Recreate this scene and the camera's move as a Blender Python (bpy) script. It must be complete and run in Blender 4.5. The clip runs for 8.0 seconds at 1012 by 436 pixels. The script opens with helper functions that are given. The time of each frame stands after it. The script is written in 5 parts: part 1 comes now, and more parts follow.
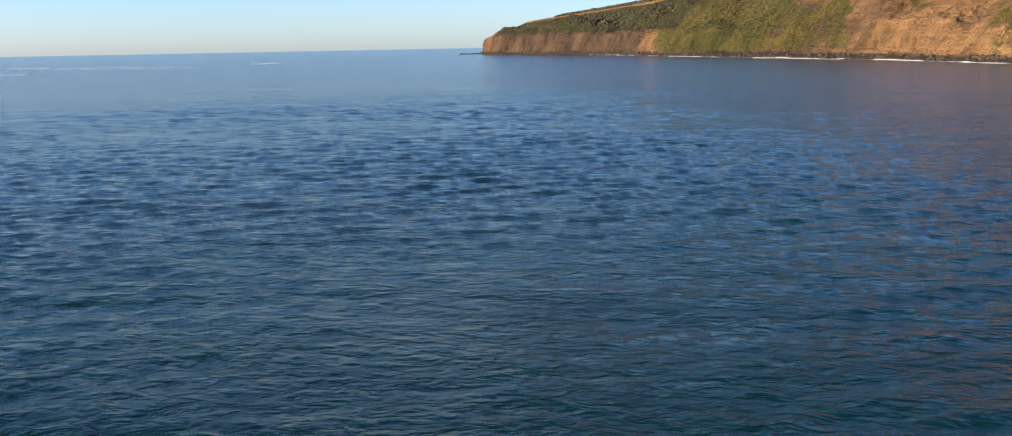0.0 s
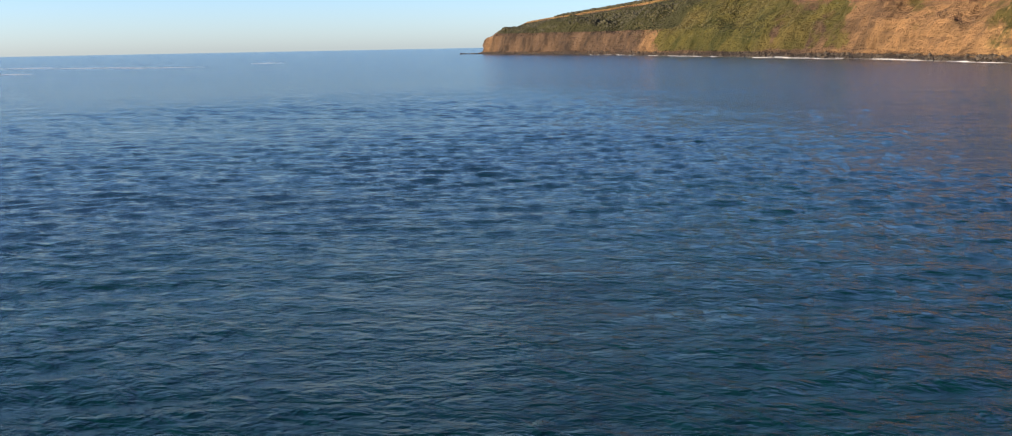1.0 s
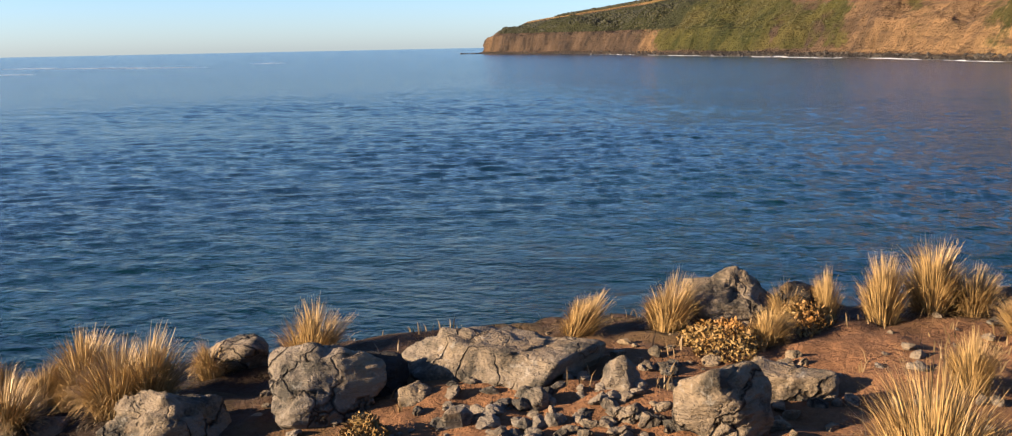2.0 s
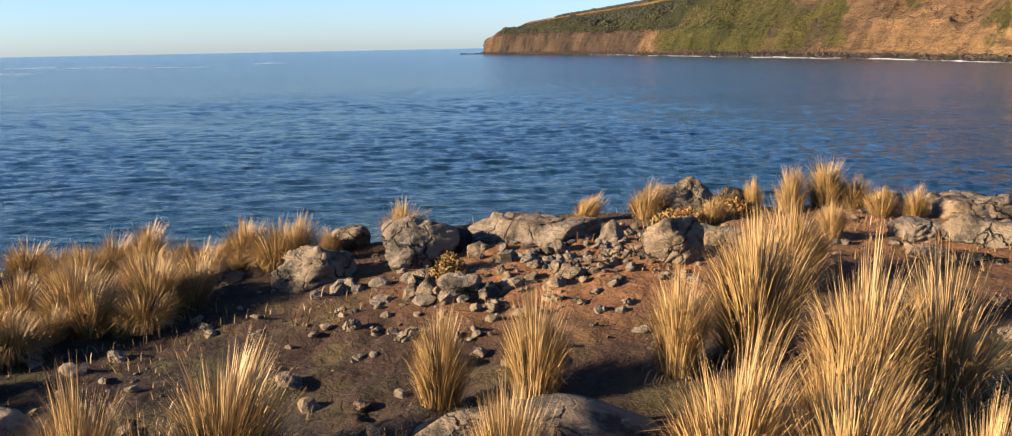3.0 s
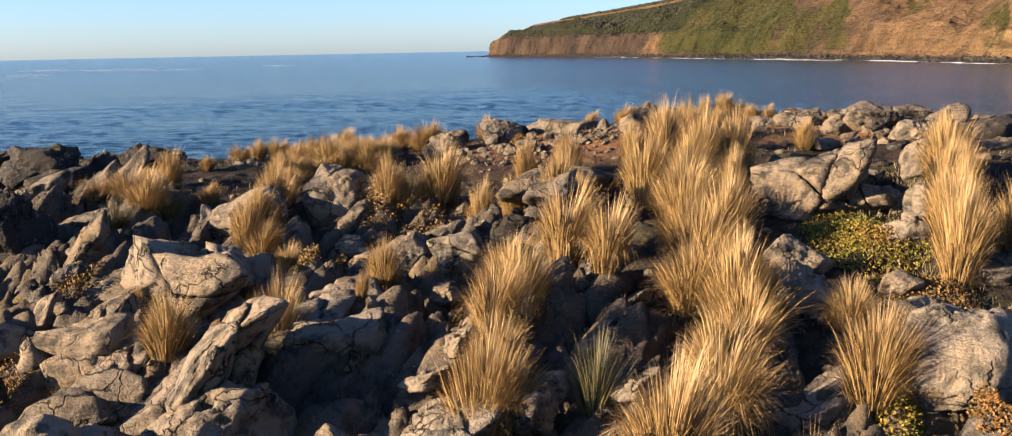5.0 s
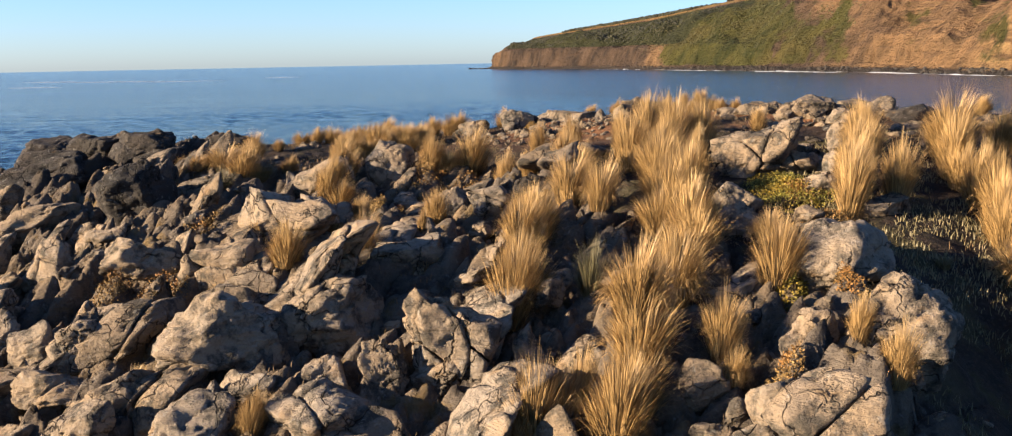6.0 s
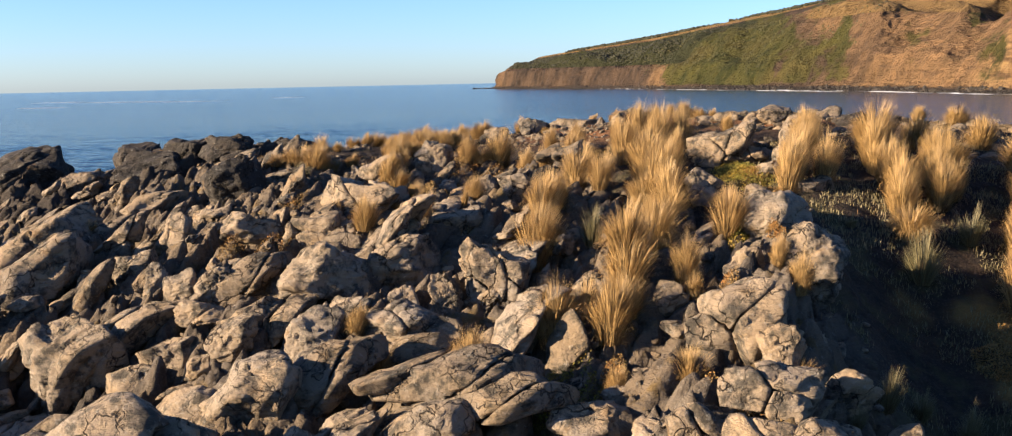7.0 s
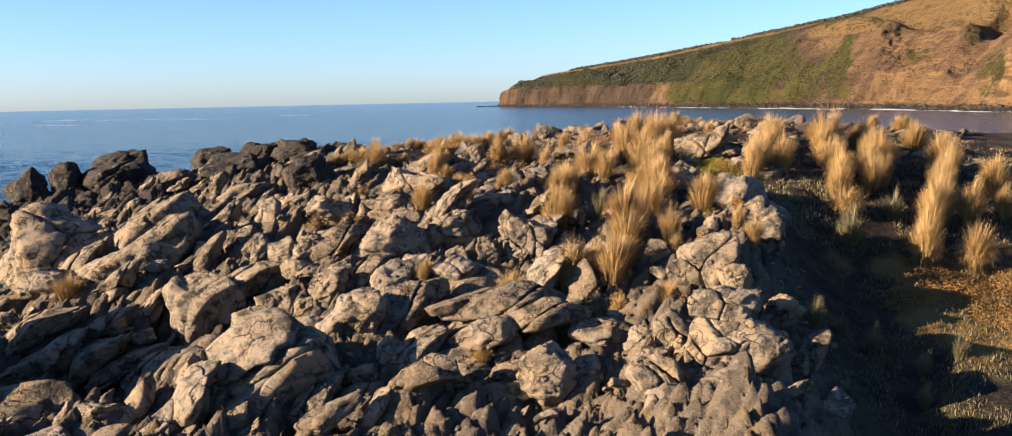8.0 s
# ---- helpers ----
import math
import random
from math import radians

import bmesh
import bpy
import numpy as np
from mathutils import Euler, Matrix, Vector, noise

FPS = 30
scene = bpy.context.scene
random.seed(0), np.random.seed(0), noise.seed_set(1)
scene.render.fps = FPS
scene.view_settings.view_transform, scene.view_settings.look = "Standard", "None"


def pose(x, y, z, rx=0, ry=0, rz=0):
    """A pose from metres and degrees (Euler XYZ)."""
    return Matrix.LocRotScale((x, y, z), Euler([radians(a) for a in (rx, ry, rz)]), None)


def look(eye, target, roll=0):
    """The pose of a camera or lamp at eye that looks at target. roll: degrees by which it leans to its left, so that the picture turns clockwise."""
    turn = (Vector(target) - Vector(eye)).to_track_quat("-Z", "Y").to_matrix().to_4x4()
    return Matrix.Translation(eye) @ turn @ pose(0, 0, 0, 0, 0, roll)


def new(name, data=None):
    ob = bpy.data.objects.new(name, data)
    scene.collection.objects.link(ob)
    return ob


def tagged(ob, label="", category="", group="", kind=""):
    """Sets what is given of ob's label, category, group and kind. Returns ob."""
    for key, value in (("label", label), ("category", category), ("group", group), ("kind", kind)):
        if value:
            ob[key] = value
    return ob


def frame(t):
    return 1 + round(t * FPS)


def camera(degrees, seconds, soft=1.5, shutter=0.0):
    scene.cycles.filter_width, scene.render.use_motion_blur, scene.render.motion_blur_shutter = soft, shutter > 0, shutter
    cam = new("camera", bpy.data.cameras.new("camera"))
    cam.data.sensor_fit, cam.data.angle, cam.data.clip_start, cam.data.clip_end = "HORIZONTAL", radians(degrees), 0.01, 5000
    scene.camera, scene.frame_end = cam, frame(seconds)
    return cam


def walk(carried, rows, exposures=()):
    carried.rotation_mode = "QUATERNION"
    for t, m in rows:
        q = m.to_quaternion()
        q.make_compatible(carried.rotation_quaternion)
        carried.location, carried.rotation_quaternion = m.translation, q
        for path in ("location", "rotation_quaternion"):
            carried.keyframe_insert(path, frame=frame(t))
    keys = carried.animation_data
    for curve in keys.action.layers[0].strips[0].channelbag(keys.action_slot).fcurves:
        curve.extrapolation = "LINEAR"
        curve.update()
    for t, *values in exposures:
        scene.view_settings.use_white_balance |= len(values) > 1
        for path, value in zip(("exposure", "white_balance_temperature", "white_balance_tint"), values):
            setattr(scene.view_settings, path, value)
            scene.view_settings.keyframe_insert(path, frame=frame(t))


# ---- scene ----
cam = camera(51.4, 8.0, soft=1.15)
PATH = [
    (0, (0.540, 7.275, 12.330), (0.534, 9.248, 12.005), -1.1),
    (0.5, (0.420, 5.790, 12.255), (0.414, 7.763, 11.930), -1.1),
    (1, (0.300, 4.245, 12.165), (0.294, 6.218, 11.840), -1.1),
    (2.5, (-0.071, -0.834, 11.893), (-0.078, 1.140, 11.568), -1.2),
    (3, (-0.261, -2.933, 11.763), (-0.267, -0.960, 11.439), -1.1),
    (3.5, (-0.458, -5.375, 11.628), (-0.467, -3.401, 11.303), -1.2),
    (4, (-0.633, -7.710, 11.529), (-0.643, -5.737, 11.204), -1.1),
    (4.5, (-0.821, -10.341, 11.460), (-0.834, -8.367, 11.137), -1.1),
    (6, (-1.260, -17.425, 11.175), (-1.279, -15.447, 10.879), -1.1),
    (6.5, (-1.434, -20.163, 11.133), (-1.455, -18.182, 10.857), -1.1),
    (7, (-1.631, -22.839, 11.098), (-1.656, -20.856, 10.839), -1.2),
    (7.5, (-1.885, -25.929, 11.019), (-1.913, -23.944, 10.778), -1.2),
    (8, (-2.152, -28.910, 10.942), (-2.183, -26.923, 10.717), -1.2),
]
walk(cam, [(t, look(eye, target, roll)) for t, eye, target, roll in PATH], [(0.0, 2.2, 6850, 11), (1.2, 2.2, 6850, 11), (2.5, 2.2, 6700, 10), (8.0, 2.2, 6600, 10)])

# ---- sky and sun ----
SUN_ELEVATION, SUN_AZIMUTH = 16.0, -106.0  # degrees; azimuth clockwise from +y
world = bpy.data.worlds.new("sky")
scene.world = world
world.use_nodes = True
wn = world.node_tree.nodes
sky = wn.new("ShaderNodeTexSky")
sky.sky_type, sky.sun_disc = "NISHITA", False
sky.sun_elevation, sky.sun_rotation = radians(SUN_ELEVATION), radians(SUN_AZIMUTH)
sky.air_density, sky.dust_density, sky.ozone_density = 0.85, 0.38, 6.0
haze = wn.new("ShaderNodeMix")
haze.data_type, haze.blend_type = "RGBA", "MULTIPLY"
haze.inputs[0].default_value, haze.inputs[7].default_value = 1.0, (1.05, 0.985, 1.035, 1)
world.node_tree.links.new(sky.outputs[0], haze.inputs[6])
world.node_tree.links.new(haze.outputs[2], wn["Background"].inputs[0])
wn["Background"].inputs[1].default_value = 0.056
sun_data = bpy.data.lights.new("sun", "SUN")
sun_data.energy, sun_data.angle, sun_data.color = 5.0, radians(0.53), (1.0, 0.79, 0.565)
sun = new("sun", sun_data)
sa, se = radians(SUN_AZIMUTH), radians(SUN_ELEVATION)
to_sun = Vector((math.sin(sa) * math.cos(se), math.cos(sa) * math.cos(se), math.sin(se)))
sun.matrix_world = look((-60, -30, 60), Vector((-60, -30, 60)) - to_sun)


# ---- noise on arrays ----
def hashed(*keys):
    h = np.zeros(np.broadcast(*keys).shape, np.int64) + 374761393
    for k, f in zip(keys, (668265263, 2246822519, 3266489917, 974634777)):
        h = (h ^ (np.asarray(k).astype(np.int64) * f)) & 0xFFFFFFFF
        h = (h * 1274126177 + (h >> 15)) & 0xFFFFFFFF
    h = ((h ^ (h >> 13)) * 2654435761) & 0xFFFFFFFF
    return ((h ^ (h >> 16)) & 0xFFFFFF) / float(0xFFFFFF)


def noise2(x, y, seed=0):
    i, j = np.floor(x), np.floor(y)
    u, v = x - i, y - j
    u, v = u * u * (3 - 2 * u), v * v * (3 - 2 * v)
    a, b = hashed(i, j, seed), hashed(i + 1, j, seed)
    c, d = hashed(i, j + 1, seed), hashed(i + 1, j + 1, seed)
    return (a * (1 - u) + b * u) * (1 - v) + (c * (1 - u) + d * u) * v - 0.5


def noise3(p, seed=0):
    i = np.floor(p)
    f = p - i
    f = f * f * (3 - 2 * f)
    total = 0
    for dx in (0, 1):
        for dy in (0, 1):
            for dz in (0, 1):
                w = (f[..., 0] if dx else 1 - f[..., 0]) * (f[..., 1] if dy else 1 - f[..., 1]) * (f[..., 2] if dz else 1 - f[..., 2])
                total = total + w * hashed(i[..., 0] + dx, i[..., 1] + dy, i[..., 2] + dz, seed)
    return total - 0.5


def fbm2(x, y, octaves=4, seed=0):
    return sum(noise2(x * 2**k, y * 2**k, seed + k) / 2**k for k in range(octaves))


def fbm3(p, octaves=4, seed=0):
    return sum(noise3(p * 2**k, seed + k) / 2**k for k in range(octaves))


def smooth(a, b, v):
    v = np.clip((v - a) / (b - a), 0, 1)
    return v * v * (3 - 2 * v)


def cells(x, y, size, seed):
    """Distances to the two nearest jittered centres, three random values of the nearest one, and the way from its centre."""
    X, Y = x / size, y / size
    i, j = np.floor(X), np.floor(Y)
    f1 = np.full(X.shape, 9.0)
    f2 = np.full(X.shape, 9.0)
    val = [np.zeros(X.shape) for _ in range(5)]
    for di in (-1, 0, 1):
        for dj in (-1, 0, 1):
            a, b = i + di, j + dj
            ex, ey = X - (a + 0.1 + 0.8 * hashed(a, b, seed)), Y - (b + 0.1 + 0.8 * hashed(a, b, seed + 1))
            r = np.hypot(ex, ey)
            near = r < f1
            f2 = np.where(near, f1, np.minimum(f2, r))
            f1 = np.where(near, r, f1)
            for k, new_value in enumerate((hashed(a, b, seed + 2), hashed(a, b, seed + 3), hashed(a, b, seed + 4), ex * size, ey * size)):
                val[k] = np.where(near, new_value, val[k])
    return f1 * size, f2 * size, val


# ---- shape of the rocky point ----
BROAD = (7.99, 0.604, 2.474, -0.6, 0.203, -0.626, -0.328, -0.437, 0.219)
SWELLS = (
    (-11.25, 0.121, -0.316, 0.115, 0.147, 0.436),
    (-7.5, 0.408, 0.203, 0.27, 0.482, 0.156),
    (-3.75, -0.41, 0.293, 0.228, 0.115, -0.066),
    (0.0, 0.368, 0.027, 0.215, 0.125, 0.312),
    (3.75, 0.312, 0.802, 0.295, 0.147, 0.204),
    (7.5, -0.364, -0.259, 0.388, 0.416, 0.199),
)


def base_height(x, y):
    """The smooth form: a ridge that runs along x, falling to the sea beyond it and more gently on its near side."""
    u, v = np.clip(x, -20, 15) / 12, np.clip(y, -16, 11) / 12
    z = sum(c * b for c, b in zip(BROAD, (1, u, v, u * u, u * v, v * v, v**3, u * v * v, u * u * v)))
    for cx, *heights in SWELLS:
        for k, h in enumerate(heights):
            z = z + h * np.exp(-((x - cx) ** 2 + (y + 7.5 - 3.75 * k) ** 2) / 12.5)
    return z


def land_height(x, y):
    z = base_height(x, y)
    z = z - 0.42 * np.clip(y - np.where(x > -11, 9.4, 10.6), 0, None) ** 1.3 - 0.10 * np.clip(-16 - y, 0, None) ** 1.25
    z = z - 0.18 * np.clip(-20 - x, 0, None) ** 1.3 - 0.05 * np.clip(x - 15, 0, None) ** 1.2
    # the rocky rib, the gully beside it and a hollow among the blocks
    along = np.clip((-4.2 - y) / 5.5, 0, 1)
    z = z + 0.42 * np.exp(-(((x - 3.1 + 1.5 * along) / 0.95) ** 2)) * smooth(-3.6, -5.0, y) * smooth(-24, -13, y)
    z = z - 0.75 * np.exp(-(((x - 5.2 + 0.6 * along) / 1.3) ** 2)) * smooth(-2.6, -6.5, y) * smooth(-24, -13, y)
    # unseen rise added before the rib, to throw shade on the lower gully
    z = z + 0.8 * np.exp(-(((x - 1.2) / 1.6) ** 2)) * smooth(-10.6, -12.2, y) * smooth(-20, -15, y)
    # an unseen crag added seaward of the hollow, to cast shade into it
    z = z + 3.2 * np.exp(-(((x + 17.8) / 1.9) ** 4) - ((y + 7.6) / 3.0) ** 4)
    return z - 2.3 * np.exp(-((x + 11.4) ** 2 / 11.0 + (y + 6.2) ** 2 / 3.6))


def rockiness(x, y):
    """How much of the ground is bare outcrop: the left flank and the rib."""
    wob = 1.2 * fbm2(x * 0.5, y * 0.5, 3, 41)
    flank = smooth(1.2, -0.6, x + wob - 0.25 * np.clip(-3 - y, 0, 6)) * smooth(5.4, 2.2, y + wob + 0.55 * np.clip(x + 6, -8, 0))
    rib = np.exp(-(((x - 2.3) / 1.25) ** 2)) * smooth(-2.0, -3.6, y)
    crest = smooth(-7.2, -8.6, x + wob) * smooth(12.5, 11.0, y)
    return np.clip(np.maximum(np.maximum(flank, rib), crest), 0, 1)


def ground_height(x, y):
    x, y = np.asarray(x, float), np.asarray(y, float)
    edge = 5 * fbm2(x * 0.22, y * 0.22, 3, 47)
    r = rockiness(x, y) * smooth(-27, -19, x + edge) * smooth(-28, -19, y + edge) * smooth(11.5, 10.5, y)
    s, c = math.sin(0.62), math.cos(0.62)
    a, b = c * x + s * y, (-s * x + c * y) * 1.9
    z = land_height(x, y) - 0.10 * r
    # tilted beds that rise along their length and break off: big slabs, blocks, chips
    for size, lift, rise, seed in ((2.0, 0.40, 0.20, 3), (0.85, 0.26, 0.30, 11), (0.36, 0.11, 0.30, 19)):
        f1, f2, (r1, r2, r3, ex, ey) = cells(a + 0.30 * fbm2(x * 0.9, y * 0.9, 3, 5), b + 0.30 * fbm2(x * 0.9, y * 0.9, 3, 6), size, seed)
        edge = f2 - f1
        bed = lift * (r3 - 0.5) + rise * (0.3 + 1.4 * r1) * ex + 0.45 * ey * (r2 - 0.5)
        z = z + r * (bed + 0.22 * lift * smooth(0, 0.45 * size, edge) - 0.55 * lift * np.exp(-edge / (0.06 * size)))
    z = z + 0.10 * fbm2(x * 1.1, y * 1.1, 5, 77) + 0.05 * r * fbm2(x * 5, y * 5, 3, 83)
    lumps = np.abs(fbm2(x * 2.3, y * 2.3, 3, 91))
    return z + (1 - r) * 0.10 * lumps


def at_ground(x, y):
    return float(ground_height(np.array([x]), np.array([y]))[0])


# ---- materials ----
class Nodes:
    def __init__(self, name):
        self.m = bpy.data.materials.new(name)
        self.m.use_nodes = True
        self.t = self.m.node_tree
        self.b = self.t.nodes["Principled BSDF"]
        self.out = self.t.nodes["Material Output"]

    def add(self, kind, **values):
        n = self.t.nodes.new("ShaderNode" + kind)
        for key, value in values.items():
            n.inputs[key.replace("_", " ")].default_value = value
        return n

    def link(self, a, b):
        self.t.links.new(a, b)

    def coords(self, kind="Object", scale=(1, 1, 1), turn=(0, 0, 0)):
        mp = self.add("Mapping")
        mp.inputs["Scale"].default_value = scale
        mp.inputs["Rotation"].default_value = turn
        if kind == "Position":
            self.link(self.add("NewGeometry").outputs["Position"], mp.inputs["Vector"])
        else:
            self.link(self.add("TexCoord").outputs[kind], mp.inputs["Vector"])
        return mp.outputs["Vector"]

    def noise(self, vec, scale, detail=4.0, rough=0.55, distort=0.0):
        n = self.add("TexNoise", Scale=scale, Detail=detail, Roughness=rough, Distortion=distort)
        self.link(vec, n.inputs["Vector"])
        return n.outputs["Fac"]

    def ramp(self, fac, *stops):
        n = self.add("ValToRGB")
        e = n.color_ramp.elements
        while len(e) < len(stops):
            e.new(0.5)
        for el, (pos, col) in zip(e, stops):
            el.position = pos
            el.color = (*col, 1) if len(col) == 3 else (col[0], col[0], col[0], 1)
        self.link(fac, n.inputs["Fac"])
        return n.outputs["Color"]

    def mix(self, fac, a, b, mode="MIX"):
        n = self.t.nodes.new("ShaderNodeMix")
        n.data_type, n.blend_type = "RGBA", mode
        for socket, value in ((n.inputs[0], fac), (n.inputs[6], a), (n.inputs[7], b)):
            if isinstance(value, (int, float)):
                socket.default_value = value
            elif isinstance(value, tuple):
                socket.default_value = (*value, 1)
            else:
                self.link(value, socket)
        return n.outputs[2]

    def math(self, op, a, b=0.0):
        n = self.t.nodes.new("ShaderNodeMath")
        n.operation = op
        for socket, value in zip(n.inputs, (a, b)):
            if isinstance(value, (int, float)):
                socket.default_value = value
            else:
                self.link(value, socket)
        return n.outputs[0]

    def bump(self, height, strength, distance):
        n = self.add("Bump", Strength=strength, Distance=distance)
        self.link(height, n.inputs["Height"])
        self.link(n.outputs["Normal"], self.b.inputs["Normal"])
        return n

    def finish(self, colour, rough=0.9, spec=0.3):
        if isinstance(colour, tuple):
            self.b.inputs["Base Color"].default_value = (*colour, 1)
        else:
            self.link(colour, self.b.inputs["Base Color"])
        self.b.inputs["Roughness"].default_value = rough
        self.b.inputs["Specular IOR Level"].default_value = spec
        return self.m


def rock_material(name, pale, warm, dark):
    n = Nodes(name)
    v = n.coords("Position")
    rnd = n.add("ObjectInfo").outputs["Random"]
    big = n.noise(v, 0.9, 5, 0.6)
    tone = n.mix(n.ramp(big, (0.38, (0.0,)), (0.62, (1.0,))), pale, warm)
    tone = n.mix(n.math("MULTIPLY", rnd, 0.45), tone, tuple(0.6 * (p + w) * 0.62 for p, w in zip(pale, warm)))
    stain = n.noise(v, 3.1, 8, 0.68)
    tone = n.mix(n.ramp(stain, (0.48, (0.0,)), (0.60, (0.85,))), tone, dark)
    lichen = n.noise(v, 9.0, 6, 0.7, 0.4)
    tone = n.mix(n.ramp(lichen, (0.58, (0.0,)), (0.66, (0.35,))), tone, (0.30, 0.285, 0.255))
    rust = n.noise(v, 1.7, 4, 0.6)
    tone = n.mix(n.ramp(rust, (0.62, (0.0,)), (0.72, (0.4,))), tone, (0.24, 0.14, 0.055))
    crack = n.add("TexVoronoi", Scale=2.1)
    crack.feature = "DISTANCE_TO_EDGE"
    wob = n.t.nodes.new("ShaderNodeVectorMath")
    wob.operation = "MULTIPLY_ADD"
    wn3 = n.add("TexNoise", Scale=2.5, Detail=4.0)
    n.link(v, wn3.inputs["Vector"])
    n.link(wn3.outputs["Color"], wob.inputs[0])
    wob.inputs[1].default_value = (0.7, 0.7, 0.7)
    n.link(v, wob.inputs[2])
    n.link(wob.outputs[0], crack.inputs["Vector"])
    line = n.ramp(crack.outputs["Distance"], (0.0, (0.0,)), (0.035, (1.0,)))
    line = n.mix(n.ramp(n.noise(v, 1.1, 3), (0.46, (0.0,)), (0.56, (1.0,))), (1.0, 1.0, 1.0), line)
    tone = n.mix(1.0, tone, n.mix(line, (0.16, 0.15, 0.14), (1.0, 1.0, 1.0)), "MULTIPLY")
    grain = n.noise(v, 38, 6, 0.7)
    mid = n.noise(v, 8, 6, 0.65)
    tone = n.mix(0.35, tone, n.mix(1.0, tone, n.ramp(grain, (0.3, (0.55,)), (0.7, (1.25,))), "MULTIPLY"))
    strata = n.noise(n.coords("Position", scale=(0.8, 0.8, 5.0), turn=(0.2, -0.5, 0.4)), 1.6, 6, 0.65, 0.3)
    h = n.math("ADD", n.math("MULTIPLY", grain, 0.22), n.math("ADD", n.math("MULTIPLY", mid, 0.8), n.math("MULTIPLY", strata, 1.1)))
    h = n.math("ADD", h, n.math("MULTIPLY", line, 0.7))
    n.bump(h, 1.0, 0.11)
    return n.finish(tone, 0.92, 0.2)


ROCK = rock_material("weathered_rock", (0.212, 0.177, 0.138), (0.245, 0.178, 0.110), (0.030, 0.029, 0.025))
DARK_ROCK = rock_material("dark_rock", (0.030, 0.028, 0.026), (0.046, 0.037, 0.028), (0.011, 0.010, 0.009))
BROWN_ROCK = rock_material("brown_rock", (0.155, 0.127, 0.097), (0.190, 0.137, 0.083), (0.021, 0.021, 0.018))
SMOOTH_ROCK = rock_material("pale_rock", (0.205, 0.172, 0.136), (0.238, 0.178, 0.115), (0.045, 0.041, 0.034))


def ground_material():
    n = Nodes("outcrop_and_soil")
    v = n.coords("Position")
    mask = n.add("Attribute")
    mask.attribute_name = "bare_rock"
    big = n.noise(v, 0.8, 6, 0.62)
    soil = n.mix(n.ramp(big, (0.46, (0.0,)), (0.66, (1.0,))), (0.014, 0.0110, 0.0092), (0.042, 0.025, 0.015))
    moss = n.noise(v, 1.3, 6, 0.6)
    soil = n.mix(n.ramp(moss, (0.50, (0.0,)), (0.60, (0.8,))), soil, (0.045, 0.04, 0.016))
    pebble = n.add("TexVoronoi", Scale=16.0)
    n.link(v, pebble.inputs["Vector"])
    soil = n.mix(n.ramp(pebble.outputs["Distance"], (0.25, (0.5,)), (0.45, (0.0,))), soil, (0.050, 0.037, 0.027))
    red = n.add("Attribute")
    red.attribute_name = "red_soil"
    soil = n.mix(n.math("MULTIPLY", red.outputs["Fac"], 0.9), soil, n.mix(n.noise(v, 5.0, 6, 0.7), (0.045, 0.024, 0.013), (0.290, 0.138, 0.062)))
    carpet = n.add("Attribute")
    carpet.attribute_name = "dry_carpet"
    soil = n.mix(carpet.outputs["Fac"], soil, n.mix(n.noise(v, 9.0, 6, 0.7), (0.060, 0.036, 0.012), (0.235, 0.140, 0.042)))
    stone = n.mix(n.ramp(big, (0.38, (0.0,)), (0.62, (1.0,))), (0.105, 0.087, 0.068), (0.135, 0.098, 0.061))
    stone = n.mix(n.ramp(n.noise(v, 0.45, 4, 0.6), (0.45, (0.0,)), (0.6, (0.6,))), stone, (0.085, 0.070, 0.056))
    stain = n.noise(v, 2.7, 8, 0.70)
    stone = n.mix(n.ramp(stain, (0.50, (0.0,)), (0.62, (0.85,))), stone, (0.040, 0.034, 0.029))
    lichen = n.noise(v, 8.0, 6, 0.7, 0.4)
    stone = n.mix(n.ramp(lichen, (0.60, (0.0,)), (0.66, (0.4,))), stone, (0.25, 0.235, 0.21))
    dry = n.noise(v, 1.9, 5, 0.6)
    stone = n.mix(n.ramp(dry, (0.58, (0.0,)), (0.66, (0.7,))), stone, (0.115, 0.075, 0.026))
    # darker stone on the left crest; in the hollow this paints its shade
    dark_cover = n.add("Attribute")
    dark_cover.attribute_name = "dark_rock"
    stone = n.mix(n.math("MULTIPLY", dark_cover.outputs["Fac"], 0.8), stone, (0.026, 0.023, 0.021))
    tone = n.mix(mask.outputs["Fac"], soil, stone)
    grain = n.noise(v, 34, 7, 0.7)
    tone = n.mix(0.4, tone, n.mix(1.0, tone, n.ramp(grain, (0.3, (0.5,)), (0.7, (1.3,))), "MULTIPLY"))
    strata = n.noise(n.coords("Position", scale=(0.8, 0.8, 5.0), turn=(0.2, -0.5, 0.4)), 1.6, 6, 0.65, 0.3)
    h = n.math("ADD", n.math("MULTIPLY", grain, 0.3), n.math("ADD", n.noise(v, 7, 6, 0.65), n.math("MULTIPLY", strata, 1.2)))
    n.bump(h, 1.0, 0.085)
    return n.finish(tone, 0.95, 0.15)


